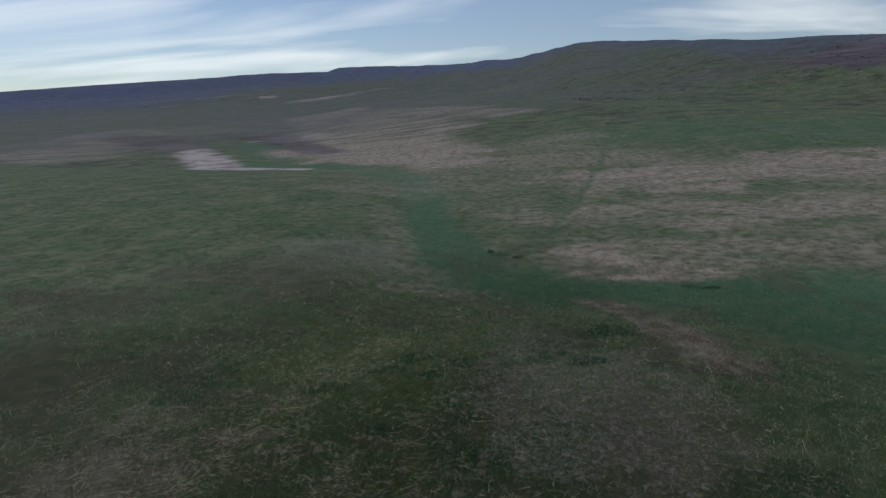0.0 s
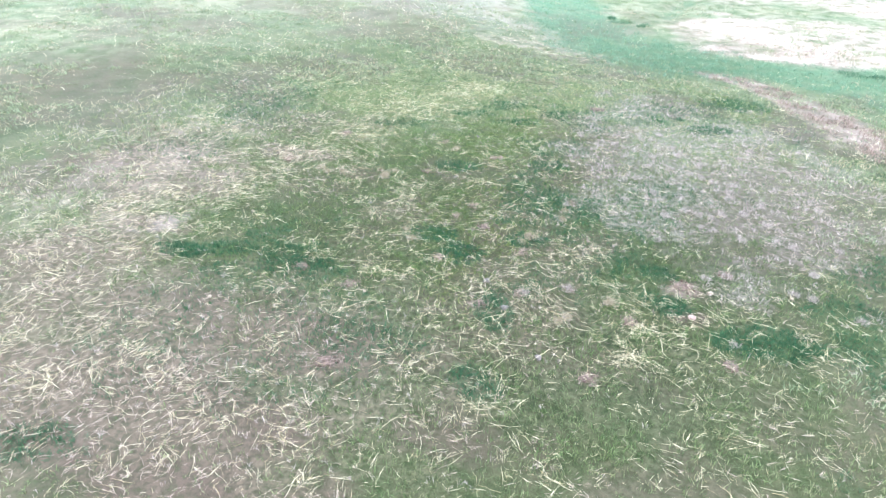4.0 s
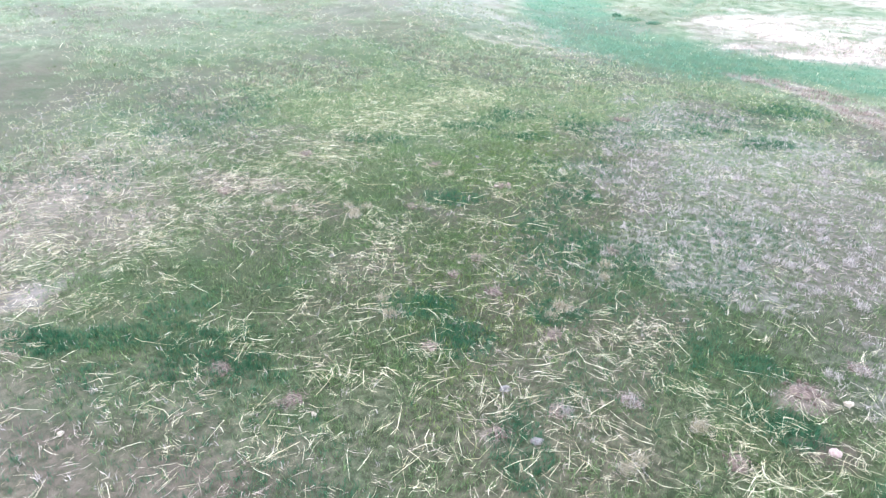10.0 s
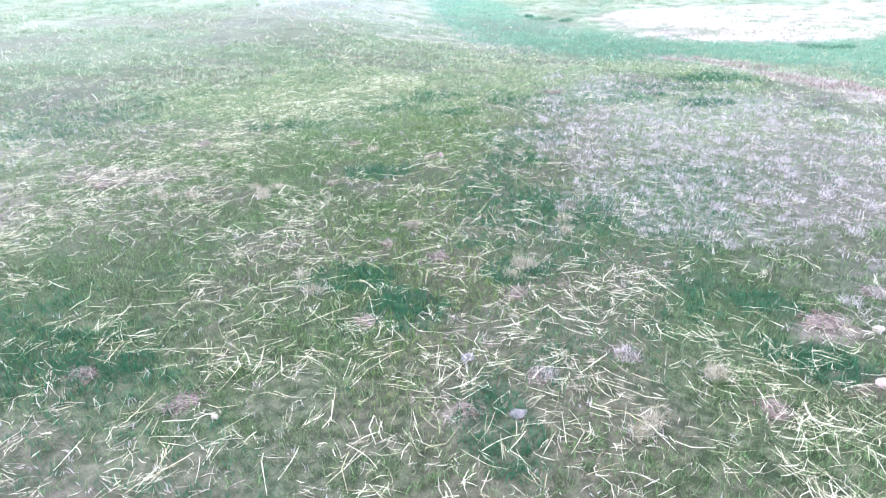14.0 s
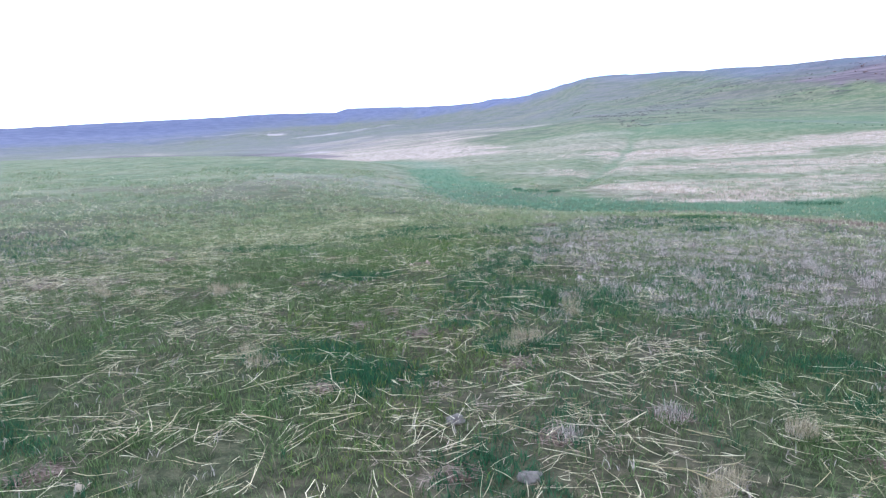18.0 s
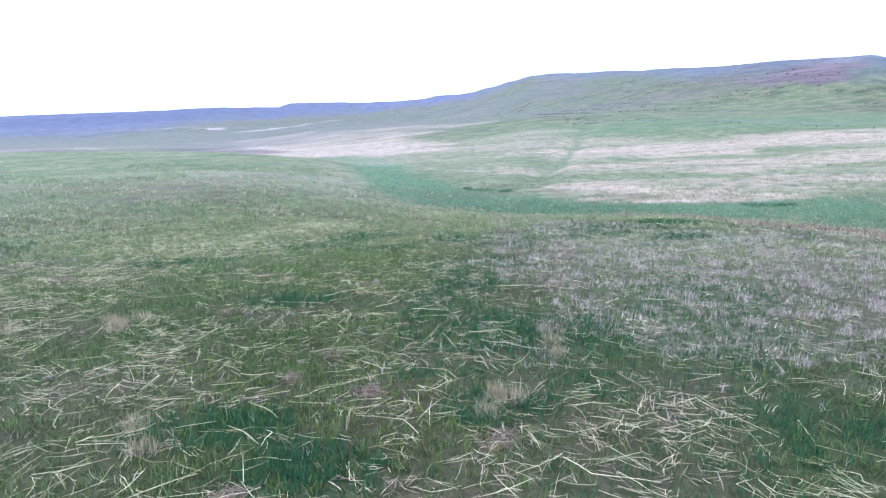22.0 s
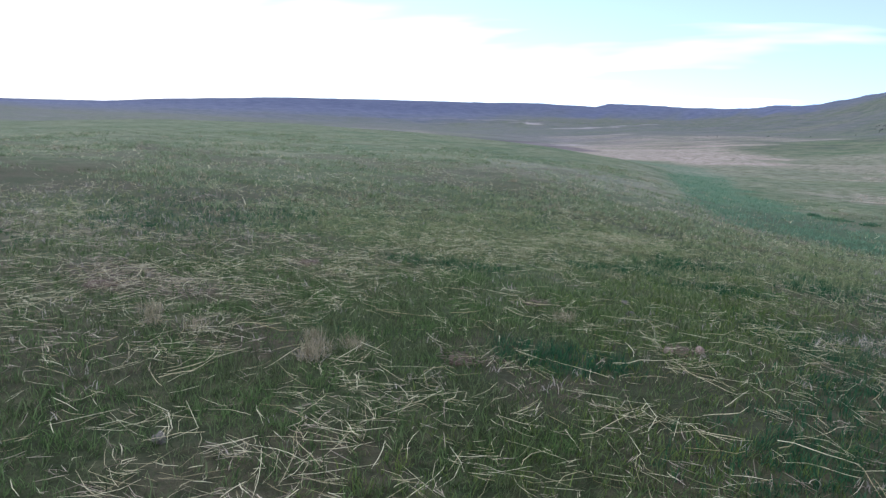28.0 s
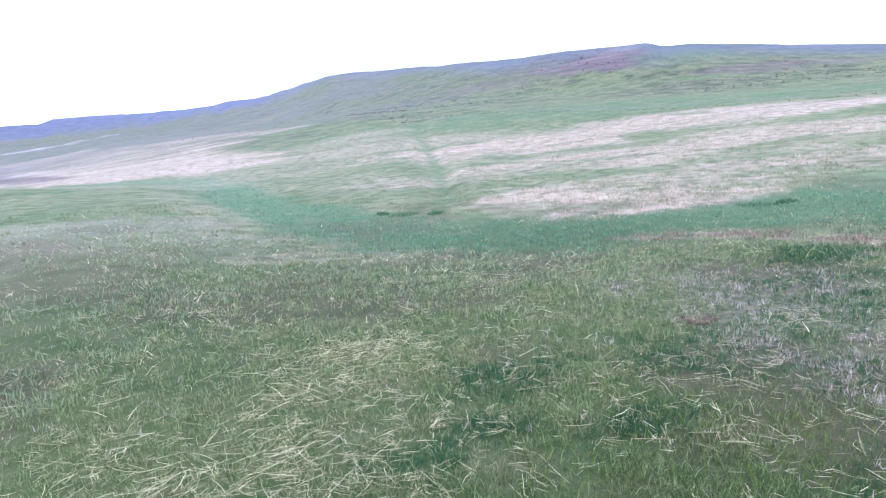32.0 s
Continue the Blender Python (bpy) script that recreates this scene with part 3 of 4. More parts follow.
STRAW = stalk_material("straw", (0.390, 0.325, 0.170), (0.980, 0.930, 0.670), 0.5)
OLD_STRAW = stalk_material("weathered_straw", (0.200, 0.155, 0.125), (0.700, 0.600, 0.500), 0.7)
THATCH = stalk_material("brown_thatch", (0.050, 0.044, 0.030), (0.270, 0.235, 0.165), 0.8, 0.2)
DEAD = stalk_material("weathered_grass", (0.120, 0.106, 0.094), (0.700, 0.635, 0.585), 0.7, 0.25)
TAN = stalk_material("dry_bunchgrass", (0.190, 0.165, 0.105), (0.540, 0.480, 0.350), 0.7, 0.25)
SAGE = stalk_material("sage_leaf", (0.030, 0.040, 0.026), (0.085, 0.095, 0.070), 0.8, 0.2)
BARK = stone_material("shrub_bark", (0.060, 0.045, 0.035), (0.120, 0.095, 0.075))
CREAM_STONE = stone_material("cream_stone", (0.300, 0.250, 0.190), (0.520, 0.460, 0.370))
PINK_STONE = stone_material("pink_stone", (0.260, 0.190, 0.165), (0.460, 0.365, 0.325))
GREY_STONE = stone_material("grey_stone", (0.110, 0.105, 0.100), (0.260, 0.240, 0.225))
SHALE = stone_material("purple_shale", (0.120, 0.085, 0.095), (0.300, 0.230, 0.235))
EARTH = stone_material("dug_earth", (0.060, 0.044, 0.034), (0.180, 0.135, 0.110))


# ---- the ground: one sheet out to the horizon ----
def sheet_mesh(name, verts, faces):
    me = bpy.data.meshes.new(name)
    me.vertices.add(len(verts))
    me.vertices.foreach_set("co", np.asarray(verts, np.float32).ravel())
    f = np.asarray(faces, np.int32)
    me.loops.add(f.size)
    me.loops.foreach_set("vertex_index", f.ravel())
    me.polygons.add(len(f))
    me.polygons.foreach_set("loop_start", np.arange(0, f.size, f.shape[1], dtype=np.int32))
    me.polygons.foreach_set("loop_total", np.full(len(f), f.shape[1], np.int32))
    me.update(calc_edges=True)
    return me


def build_ground():
    ang = np.radians(np.concatenate([np.arange(-90, 75, 0.5), np.arange(75, 270, 4.0)]))
    rad = np.concatenate([np.linspace(0.4, 6, 40), 6 * np.exp(np.arange(1, 561) * math.log(4600 / 6) / 560)])
    cx, cy = 0.0, -2.0
    A, R = np.meshgrid(ang, rad)
    x, y = cx + R * np.sin(A), cy + R * np.cos(A)
    z = ground_z(x, y)
    n, k = A.shape[1], A.shape[0]
    verts = np.stack([x, y, z], -1).reshape(-1, 3)
    i, j = np.meshgrid(np.arange(k - 1), np.arange(n), indexing="ij")
    a, b2 = i * n + j, i * n + (j + 1) % n
    faces = np.stack([a, b2, b2 + n, a + n], -1).reshape(-1, 4)[:, ::-1]
    centre = len(verts)
    verts = np.vstack([verts, [[cx, cy, float(ground_z(cx, cy))]]])
    fan = np.stack([np.full(n, centre), np.full(n, centre), (np.arange(n) + 1) % n, np.arange(n)], -1)
    me = sheet_mesh("ground", verts, faces)
    bm = bmesh.new()
    bm.from_mesh(me)
    bm.verts.ensure_lookup_table()
    for _, _, p, q in fan:
        bm.faces.new((bm.verts[centre], bm.verts[int(q)], bm.verts[int(p)]))
    bm.to_mesh(me)
    bm.free()
    c = cover(verts[:, 0], verts[:, 1])
    vx, vy = verts[:, 0], verts[:, 1]
    away = np.hypot(vx, vy)
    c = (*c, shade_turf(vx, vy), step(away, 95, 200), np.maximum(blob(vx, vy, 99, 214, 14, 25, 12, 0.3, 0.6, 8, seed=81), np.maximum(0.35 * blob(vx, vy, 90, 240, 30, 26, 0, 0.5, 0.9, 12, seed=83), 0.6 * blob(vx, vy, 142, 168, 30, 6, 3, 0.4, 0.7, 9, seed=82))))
    banks = [[(-158, 254, 14), (-120, 208, 12), (-98, 178, 6)], [(-104, 240, 10), (-78, 206, 8), (-54, 160, 5), (-44, 143, 4)]]
    c = (*c[:8], np.maximum(c[8], 0.75 * np.maximum(*(ribbon(vx, vy, way, 0.7, 9, 84) for way in banks))))
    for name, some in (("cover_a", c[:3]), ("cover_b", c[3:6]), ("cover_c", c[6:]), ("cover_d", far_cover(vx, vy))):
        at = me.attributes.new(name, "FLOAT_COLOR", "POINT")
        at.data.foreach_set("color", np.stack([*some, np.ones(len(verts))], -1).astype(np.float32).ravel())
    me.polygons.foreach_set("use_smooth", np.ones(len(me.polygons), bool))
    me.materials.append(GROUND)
    return tagged(new("ground", me), "rolling prairie ground with short grass, pale flats and bluffs", "ground", kind="structure")


ground = build_ground()


# ---- grass, straw and dead stalks ----
def blade_mesh(name, x, y, z, tall, wide, lean, mat, rs):
    """Tapered, bent blades of three triangles each, rooted at x, y, z."""
    n = len(x)
    turn, side = rs.rand(n) * 2 * np.pi, rs.rand(n) * 2 * np.pi
    px, py = np.cos(side) * wide / 2, np.sin(side) * wide / 2
    lx, ly = np.cos(turn) * lean * tall, np.sin(turn) * lean * tall
    up = tall * np.sqrt(np.clip(1 - lean**2, 0.05, 1))
    p = lambda k, h, s: np.stack([x + k * lx + s * px, y + k * ly + s * py, z + h * up - 0.01], -1)
    v = np.stack([p(0, 0, 1), p(0, 0, -1), p(0.35, 0.6, -0.8), p(0.35, 0.6, 0.8), p(1, 1, 0)], 1).reshape(-1, 3)
    o = np.arange(n)[:, None] * 5
    me = sheet_mesh(name, v, np.concatenate([o + [0, 1, 2], o + [0, 2, 3], o + [3, 2, 4]]))
    me.materials.append(mat)
    return me


def stalk_mesh(name, x, y, z, way, long_, thick, mat, rs, tilt=0.12, high=0.05, kink=0.16):
    """Thin three-sided straws that lie about, each bowed, some kinked. z: a function of the place."""
    n = len(x)
    ux, uy = np.cos(way), np.sin(way)
    bow = rs.normal(0, 0.065, n) * long_
    bend = rs.normal(0, kink, n) * (rs.rand(n) < 0.4) * long_
    at = rs.uniform(-0.3, 0.3, n)
    z0 = 0.015 + rs.rand(n) * high
    rise = rs.normal(0, tilt, n) * long_
    spans = (-0.5, np.minimum(at, 0.05) - 0.1, np.maximum(at, -0.05) + 0.1, 0.5)
    rings = []
    for k, t in enumerate(spans):
        off = bow * (1 - 4 * t * t) + (bend if k in (1, 2) else 0) * (1.0 if k == 1 else 0.6)
        px, py = x + ux * t * long_ - uy * off, y + uy * t * long_ + ux * off
        pz = z(px, py) + np.maximum(z0 + rise * t * 1.4, 0.004)
        w = thick * (0.30, 0.55, 0.52, 0.22)[k]
        for c in range(3):
            q = c * 2 * math.pi / 3 + 0.5
            rings.append(np.stack([px - uy * w * math.cos(q), py + ux * w * math.cos(q), pz + w * math.sin(q)], -1))
    v = np.stack(rings, 1).reshape(-1, 3)
    o = np.arange(n)[:, None] * 12
    f = []
    for s in (0, 3, 6):
        for c in range(3):
            d = (c + 1) % 3
            f.append(o + [s + c, s + d, s + 3 + d, s + 3 + c])
    me = sheet_mesh(name, v, np.concatenate(f))
    me.materials.append(mat)
    return me


def sampled(f, box=(-20, 20, -8, 32), cell=0.08):
    """f worked out once on a fine grid over box; a quick lookup for the many places there."""
    gx, gy = np.arange(box[0], box[1], cell), np.arange(box[2], box[3], cell)
    grid = np.asarray(f(*np.meshgrid(gx, gy)), np.float32)

    def look_up(x, y):
        u, v = (np.clip((x - box[0]) / cell, 0, len(gx) - 1.001), np.clip((y - box[2]) / cell, 0, len(gy) - 1.001))
        i, j = u.astype(int), v.astype(int)
        a, b = u - i, v - j
        return (grid[..., j, i] * (1 - a) + grid[..., j, i + 1] * a) * (1 - b) + (grid[..., j + 1, i] * (1 - a) + grid[..., j + 1, i + 1] * a) * b

    return look_up


near_cover, near_z = sampled(cover), sampled(ground_z)
near_turf, near_brown = sampled(turf), sampled(lambda x, y: far_cover(x, y)[2])


def scatter(n, box, weight, rs):
    """Places in box (x0, x1, y0, y1), of n kept with the chance that weight(x, y) gives."""
    x, y = rs.uniform(box[0], box[1], n), rs.uniform(box[2], box[3], n)
    keep = rs.rand(n) < weight(x, y)
    return x[keep], y[keep]


def straw_chance(x, y):
    dry, lush, bare, grey, litter, hazed_scrub = near_cover(x, y)
    core = 1 - step(np.hypot((x + 1.5) / 16, (y - 7) / 18), 0.55, 1.25)
    return np.clip((0.22 + 0.85 * litter) * (1 - 0.25 * (1 - step(y, 1.5, 3.5))) * core * (1 - 0.75 * grey * (y > 4)) * (1 - 0.8 * lush), 0, 1)


def clustered(n, box, chance, rs, per=9, spread=0.30):
    """Places and directions of straws that lie in loose wisps: bundles of a few side by side."""
    cx, cy = scatter(n, box, chance, rs)
    k = rs.geometric(1.0 / per, len(cx)).clip(1, 40)
    main = np.repeat(rs.rand(len(cx)) * 2 * np.pi, k)
    size = np.repeat(rs.uniform(0.4, 1.5, len(cx)), k) * spread
    x, y = np.repeat(cx, k) + rs.normal(0, 1, k.sum()) * size, np.repeat(cy, k) + rs.normal(0, 1, k.sum()) * size
    way = main + rs.normal(0, 0.95, k.sum())
    m = rs.choice((1, 1, 1, 2, 4), len(x))
    x, y, way = np.repeat(x, m), np.repeat(y, m), np.repeat(way, m)
    return x + rs.normal(0, 0.022, len(x)), y + rs.normal(0, 0.022, len(x)), way + rs.normal(0, 0.16, len(x))


def strew(name, x, y, way, long_, thick, mat, label, category, rs, **more):
    me = stalk_mesh(name, x, y, near_z, way, long_, thick, mat, rs, **more)
    return tagged(new(name, me), label, category, kind="stuff")


def grow(name, x, y, tall, wide, lean, mat, label, category, rs, height=near_z):
    me = blade_mesh(name, x, y, height(x, y), tall, wide, lean, mat, rs)
    return tagged(new(name, me), label, category, kind="stuff")


NEAR = (-16, 16, -5, 28)
rs = np.random.RandomState(3)
x, y, way = clustered(9800, (-19, 13, -6, 26), straw_chance, rs, 6, 0.40)
strew("loose_straw", x, y, way, 0.08 + 0.36 * rs.rand(len(x)) ** 1.8, 0.0020 + 0.0029 * rs.rand(len(x)) ** 2, STRAW, "pale yellow loose straw strewn over the grass", "straw", rs, high=0.11, kink=0.13)
x, y, way = clustered(4200, (-14, 14, -5, 24), lambda x, y: np.clip(0.10 + 0.7 * near_cover(x, y)[3] + 1.0 * near_brown(x, y), 0, 1) * (1 - step(np.hypot((x + 1) / 15, (y - 6) / 15), 0.7, 1.2)), rs, 6, 0.45)
strew("weathered_straw", x, y, way, 0.05 + 0.22 * rs.rand(len(x)) ** 2, rs.uniform(0.0026, 0.0054, len(x)), OLD_STRAW, "pinkish grey weathered straw matted in the grass", "straw", rs)


x, y = scatter(90000, (-42, 22, -6, 48), lambda x, y: step(np.hypot((x + 1.5) / 16, (y - 7) / 16), 0.5, 1.0) * (1 - step(np.hypot(x + 4, y - 10), 22, 42)) * np.clip(0.15 + 3.0 * (fractal(x, y, 2.2, 99, 3) - 0.42), 0.04, 1) * (1 - 0.85 * cover(x, y)[1]), rs)
grow("scattered_straw", x, y, 0.10 + 0.40 * rs.rand(len(x)) ** 2, rs.uniform(0.007, 0.014, len(x)), rs.uniform(0.92, 0.995, len(x)), STRAW, "pale straw scattered thinly over the outer meadow", "straw", rs, ground_z)


def grass_chance(x, y):
    return np.clip(0.35 + 1.5 * (fractal(x, y, 0.5, 95, 3) - 0.38), 0.08, 1) * (1 - 0.55 * near_cover(x, y)[3]) * (0.05 + 0.95 * near_turf(x, y)) * (1 - 0.93 * near_cover(x, y)[1]) * (1 - 0.85 * near_brown(x, y))


def tufted(n, box, chance, rs, per=5, spread=0.025):
    """Places of blades that stand in small bunches."""
    cx, cy = scatter(n, box, chance, rs)
    return np.repeat(cx, per) + rs.normal(0, spread, per * len(cx)), np.repeat(cy, per) + rs.normal(0, spread, per * len(cx))


def near_path(x, y):
    return 1 - 0.72 * step(np.hypot((x + 1.5) / 11, (y - 8) / 13), 0.4, 1.5)


x, y = tufted(430000, NEAR, lambda x, y: grass_chance(x, y) * near_path(x, y), rs)
inner = rs.rand(len(x)) < 1.35 * near_path(x, y) - 0.3 - 0.75 * step(y, 8, 18)
for some, name, mat, label in ((inner, "short_grass", GRASS, "short grazed green prairie grass"), (~inner, "open_grass", PALE_GRASS, "pale green grass further out on the knoll")):
    px, py, n = x[some], y[some], int(some.sum())
    grow(name, px, py, 0.05 + 0.12 * rs.rand(n) ** 1.4, rs.uniform(0.004, 0.009, n) * (1 + 0.9 * (1 - near_path(px, py))), rs.uniform(0.25, 0.96, n), mat, label, "grass", rs)
x, y = tufted(70000, NEAR, lambda x, y: np.clip(1.2 * near_cover(x, y)[1] * (0.25 + near_turf(x, y)), 0, 1) * (1 - step(y, 17, 21)), rs, 6)
grow("lush_grass", x, y, rs.uniform(0.06, 0.16, len(x)), rs.uniform(0.004, 0.008, len(x)), rs.uniform(0.1, 0.7, len(x)), LUSH, "deep green lush grass in the hollows", "grass", rs)
px, py = [], []
for cx, cy, rx, ry, k in HOLLOWS:
    qx, qy = tufted(int(2600 * rx * ry), (cx - 2 * rx, cx + 2 * rx, cy - 2 * ry, cy + 2 * ry), lambda x, y: step(near_cover(x, y)[1], 0.25, 0.7), rs, 7, 0.03)
    px.append(qx), py.append(qy)
x, y = np.concatenate(px), np.concatenate(py)
grow("hollow_grass", x, y, rs.uniform(0.05, 0.14, len(x)), rs.uniform(0.005, 0.009, len(x)), rs.uniform(0.2, 0.85, len(x)), LUSH, "dense blue-green grass in damp hollows", "grass", rs)
x, y = tufted(150000, NEAR, lambda x, y: np.clip(1.1 * near_cover(x, y)[3] + 0.05, 0, 1) * np.clip(0.1 + 2.6 * (fractal(x, y, 0.4, 97, 2) - 0.42), 0, 1) * (0.15 + 0.85 * near_turf(x, y)), rs, 7, 0.03)
grow("weathered_grass", x, y, rs.uniform(0.04, 0.13, len(x)), rs.uniform(0.004, 0.011, len(x)), rs.uniform(0.2, 0.95, len(x)), DEAD, "grey weathered dead grass", "grass", rs)


def olive(x, y):
    """Where yellow-green grass stands, down the middle of the knoll."""
    return np.maximum(blob(x, y, -0.6, 6.8, 1.6, 3.0, 10, 0.5, 0.8, 0.9, seed=110), np.maximum(blob(x, y, -1.2, 13.2, 1.7, 2.4, 0, 0.5, 0.8, 1.0, seed=111), 0.3 * blob(x, y, 6.8, 21.2, 1.8, 1.4, -30, 0.4, 0.8, 1.0, seed=112)))


x, y = tufted(32000, (-6, 10, 1, 24), olive, rs, 5, 0.03)
grow("olive_grass", x, y, rs.uniform(0.05, 0.14, len(x)), rs.uniform(0.004, 0.009, len(x)), rs.uniform(0.2, 0.9, len(x)), OLIVE, "yellow-green short grass in the trodden middle", "grass", rs)


def walked(x, y):
    return (1 - step(np.hypot((x + 1.0) / 7, (y - 7) / 9), 0.55, 1.1)) * (0.35 + 0.65 * step(fractal(x, y, 0.6, 107, 3), 0.36, 0.56)) * (1 - 0.85 * near_cover(x, y)[1])


x, y = tufted(30000, (-9, 7, -3, 17), lambda x, y: walked(x, y) * (0.25 + near_brown(x, y)), rs, 5, 0.04)
grow("brown_thatch", x, y, rs.uniform(0.04, 0.15, len(x)), rs.uniform(0.003, 0.007, len(x)), rs.uniform(0.80, 0.98, len(x)), THATCH, "dull brown matted thatch under the grass", "grass", rs)
x, y = tufted(34000, (-9, 7, -3, 17), walked, rs, 5, 0.03)
grow("trodden_grass", x, y, rs.uniform(0.04, 0.13, len(x)), rs.uniform(0.003, 0.007, len(x)), rs.uniform(0.3, 0.96, len(x)), GRASS, "trodden short green grass among thatch", "grass", rs)
x, y = scatter(150000, (-50, 55, 18, 95), lambda x, y: (1 - turf(x, y)) * np.clip(40 / np.hypot(x, y), 0, 1) ** 2 * (0.4 + 0.6 * step(fractal(x, y, 1.5, 98, 3), 0.4, 0.6)), rs)
for name, mat, n, box, where, label in (
        ("dry_tussock", FLAT_TUFT, 20000, (2, 45, 30, 92), lambda x, y: step(cover(x, y)[0], 0.25, 0.8) * np.clip(46 / np.hypot(x, y), 0, 1) ** 1.5, "dry tan tussocks on the pale flats"),
        ("brown_tussock", BROWN_TUFT, 5000, (4, 15, 15, 31), lambda x, y: ribbon(x, y, ARC, 0.8, 0.9, 59) * step(fractal(x, y, 0.8, 116, 3), 0.42, 0.60), "brown dead tussocks on the strip above the creek"),
        ("creek_tussock", BRIGHT_SEDGE, 8000, (-10, 26, 22, 66), lambda x, y: step(cover(x, y)[1], 0.35, 0.8) * np.clip(34 / np.hypot(x, y), 0, 1) ** 1.5, "blue-green sedge tussocks along the creek")):
    px, py = tufted(n, box, where, rs, 8, 0.11)
    grow(name, px, py, rs.uniform(0.08, 0.22, len(px)), rs.uniform(0.012, 0.026, len(px)), rs.uniform(0.2, 0.9, len(px)), mat, label, "grass", rs, ground_z)
k = cover(x, y)[1] > 0.45
belt = lambda x, y: step(np.hypot((x + 1) / 13, (y - 8) / 14), 0.6, 1.1) * (1 - 0.75 * cover(x, y)[1]) * step(fractal(x, y, 2.6, 115, 4), 0.42, 0.60) * np.clip(24 / np.hypot(x, y + 3), 0, 1) ** 1.5
for name, mat, n, label in (("meadow_tussock", FADED, 34000, "pale green tussocks dotted over the meadow"), ("straw_tussock", TAN, 7000, "pale tan tussocks dotted over the meadow"), ("dark_tussock", GRASS, 6000, "dark green tussocks dotted over the meadow")):
    px, py = tufted(n, (-40, 30, 2, 48), belt, rs, 11, 0.10)
    grow(name, px, py, rs.uniform(0.06, 0.20, len(px)), rs.uniform(0.010, 0.022, len(px)), rs.uniform(0.3, 0.95, len(px)), mat, label, "grass", rs, ground_z)
for some, name, mat, label in ((~k, "meadow_grass", FADED, "faded grass tips across the meadow"), (k, "creek_grass", CREEK_GRASS, "blue-green grass along the creek")):
    n = int(some.sum())
    grow(name, x[some], y[some], rs.uniform(0.05, 0.11, n), rs.uniform(0.02, 0.05, n), rs.uniform(0.75, 0.97, n), mat, label, "grass", rs, ground_z)


# ---- things that lie and stand in the grass ----
def part(name, me, parent, label=""):
    ob = new(name, me)
    ob.parent = parent
    return tagged(ob, label)


def lump_mesh(name, size, mat, seed, rough=0.25, levels=3):
    """A rounded, uneven lump that rests on z = 0, sunk by a sixth."""
    bm = bmesh.new()
    bmesh.ops.create_icosphere(bm, subdivisions=levels, radius=1.0)
    shift = Vector((seed * 3.7, seed * 1.3, seed * 0.7))
    for v in bm.verts:
        d = 1 + rough * (noise.fractal(v.co * 1.1 + shift, 1.0, 2.0, 4) + 0.5 * abs(noise.noise(v.co * 2.3 + shift)))
        v.co = Vector((v.co.x * d * size[0], v.co.y * d * size[1], (v.co.z * d + 0.66) * size[2]))
    for f in bm.faces:
        f.smooth = True
    me = bpy.data.meshes.new(name)
    bm.to_mesh(me)
    bm.free()
    me.materials.append(mat)
    return me


def ground_at(x, y):
    return float(ground_z(np.array([x]), np.array([y]))[0])


def seat(ob, x, y, turn=0.0, sink=0.0, scale=1.0):
    ob.matrix_basis = pose(x, y, ground_at(x, y) - sink, 0, 0, turn) @ Matrix.Diagonal((scale, scale, scale, 1))
    return ob


def stone(x, y, size, mat, label, seed, turn=0):
    ob = new("stone", lump_mesh("stone", [0.75 * v for v in size], mat, seed, 0.5))
    return tagged(seat(ob, x, y, turn, 0.1 * size[2]), label, "stone", "stones in the grass")


stone(5.4, 5.0, (0.085, 0.07, 0.06), CREAM_STONE, "small cream stone lying in short grass", 1, 20)
stone(5.0, 3.9, (0.11, 0.09, 0.06), PINK_STONE, "flat pale pink stone beside loose straw", 2, 60)
stone(-2.0, 2.5, (0.055, 0.04, 0.035), CREAM_STONE, "little cream pebble among straw", 3, 10)
stone(-5.0, 1.1, (0.06, 0.045, 0.03), CREAM_STONE, "little flat cream pebble among weathered straw", 4, 80)
stone(0.48, 3.8, (0.11, 0.08, 0.06), GREY_STONE, "rounded grey stone half sunk in a green hollow", 5, 30)
stone(-3.6, 6.65, (0.07, 0.055, 0.045), GREY_STONE, "small pale grey stone under long straw", 6, 140)
stone(2.1, 1.5, (0.07, 0.09, 0.05), GREY_STONE, "pale grey stone under straw", 7, 40)
stone(1.1, 2.9, (0.11, 0.08, 0.05), GREY_STONE, "dark grey stone flat in green grass", 8, 15)
stone(-0.9, 11.28, (0.072, 0.058, 0.064), PINK_STONE, "pinkish grey rock on bare soil", 9, 70)
stone(-1.2, 11.1, (0.058, 0.046, 0.04), PINK_STONE, "smaller pinkish rock on bare soil", 10, 20)
stone(-1.9, 12.4, (0.07, 0.05, 0.05), GREY_STONE, "small grey stone in green grass", 11, 50)
stone(-2.1, 12.9, (0.06, 0.05, 0.045), GREY_STONE, "small mossy grey stone in green grass", 12, 100)
stone(7.2, 5.5, (0.06, 0.05, 0.04), CREAM_STONE, "small cream stone at the edge of grey grass", 13, 0)


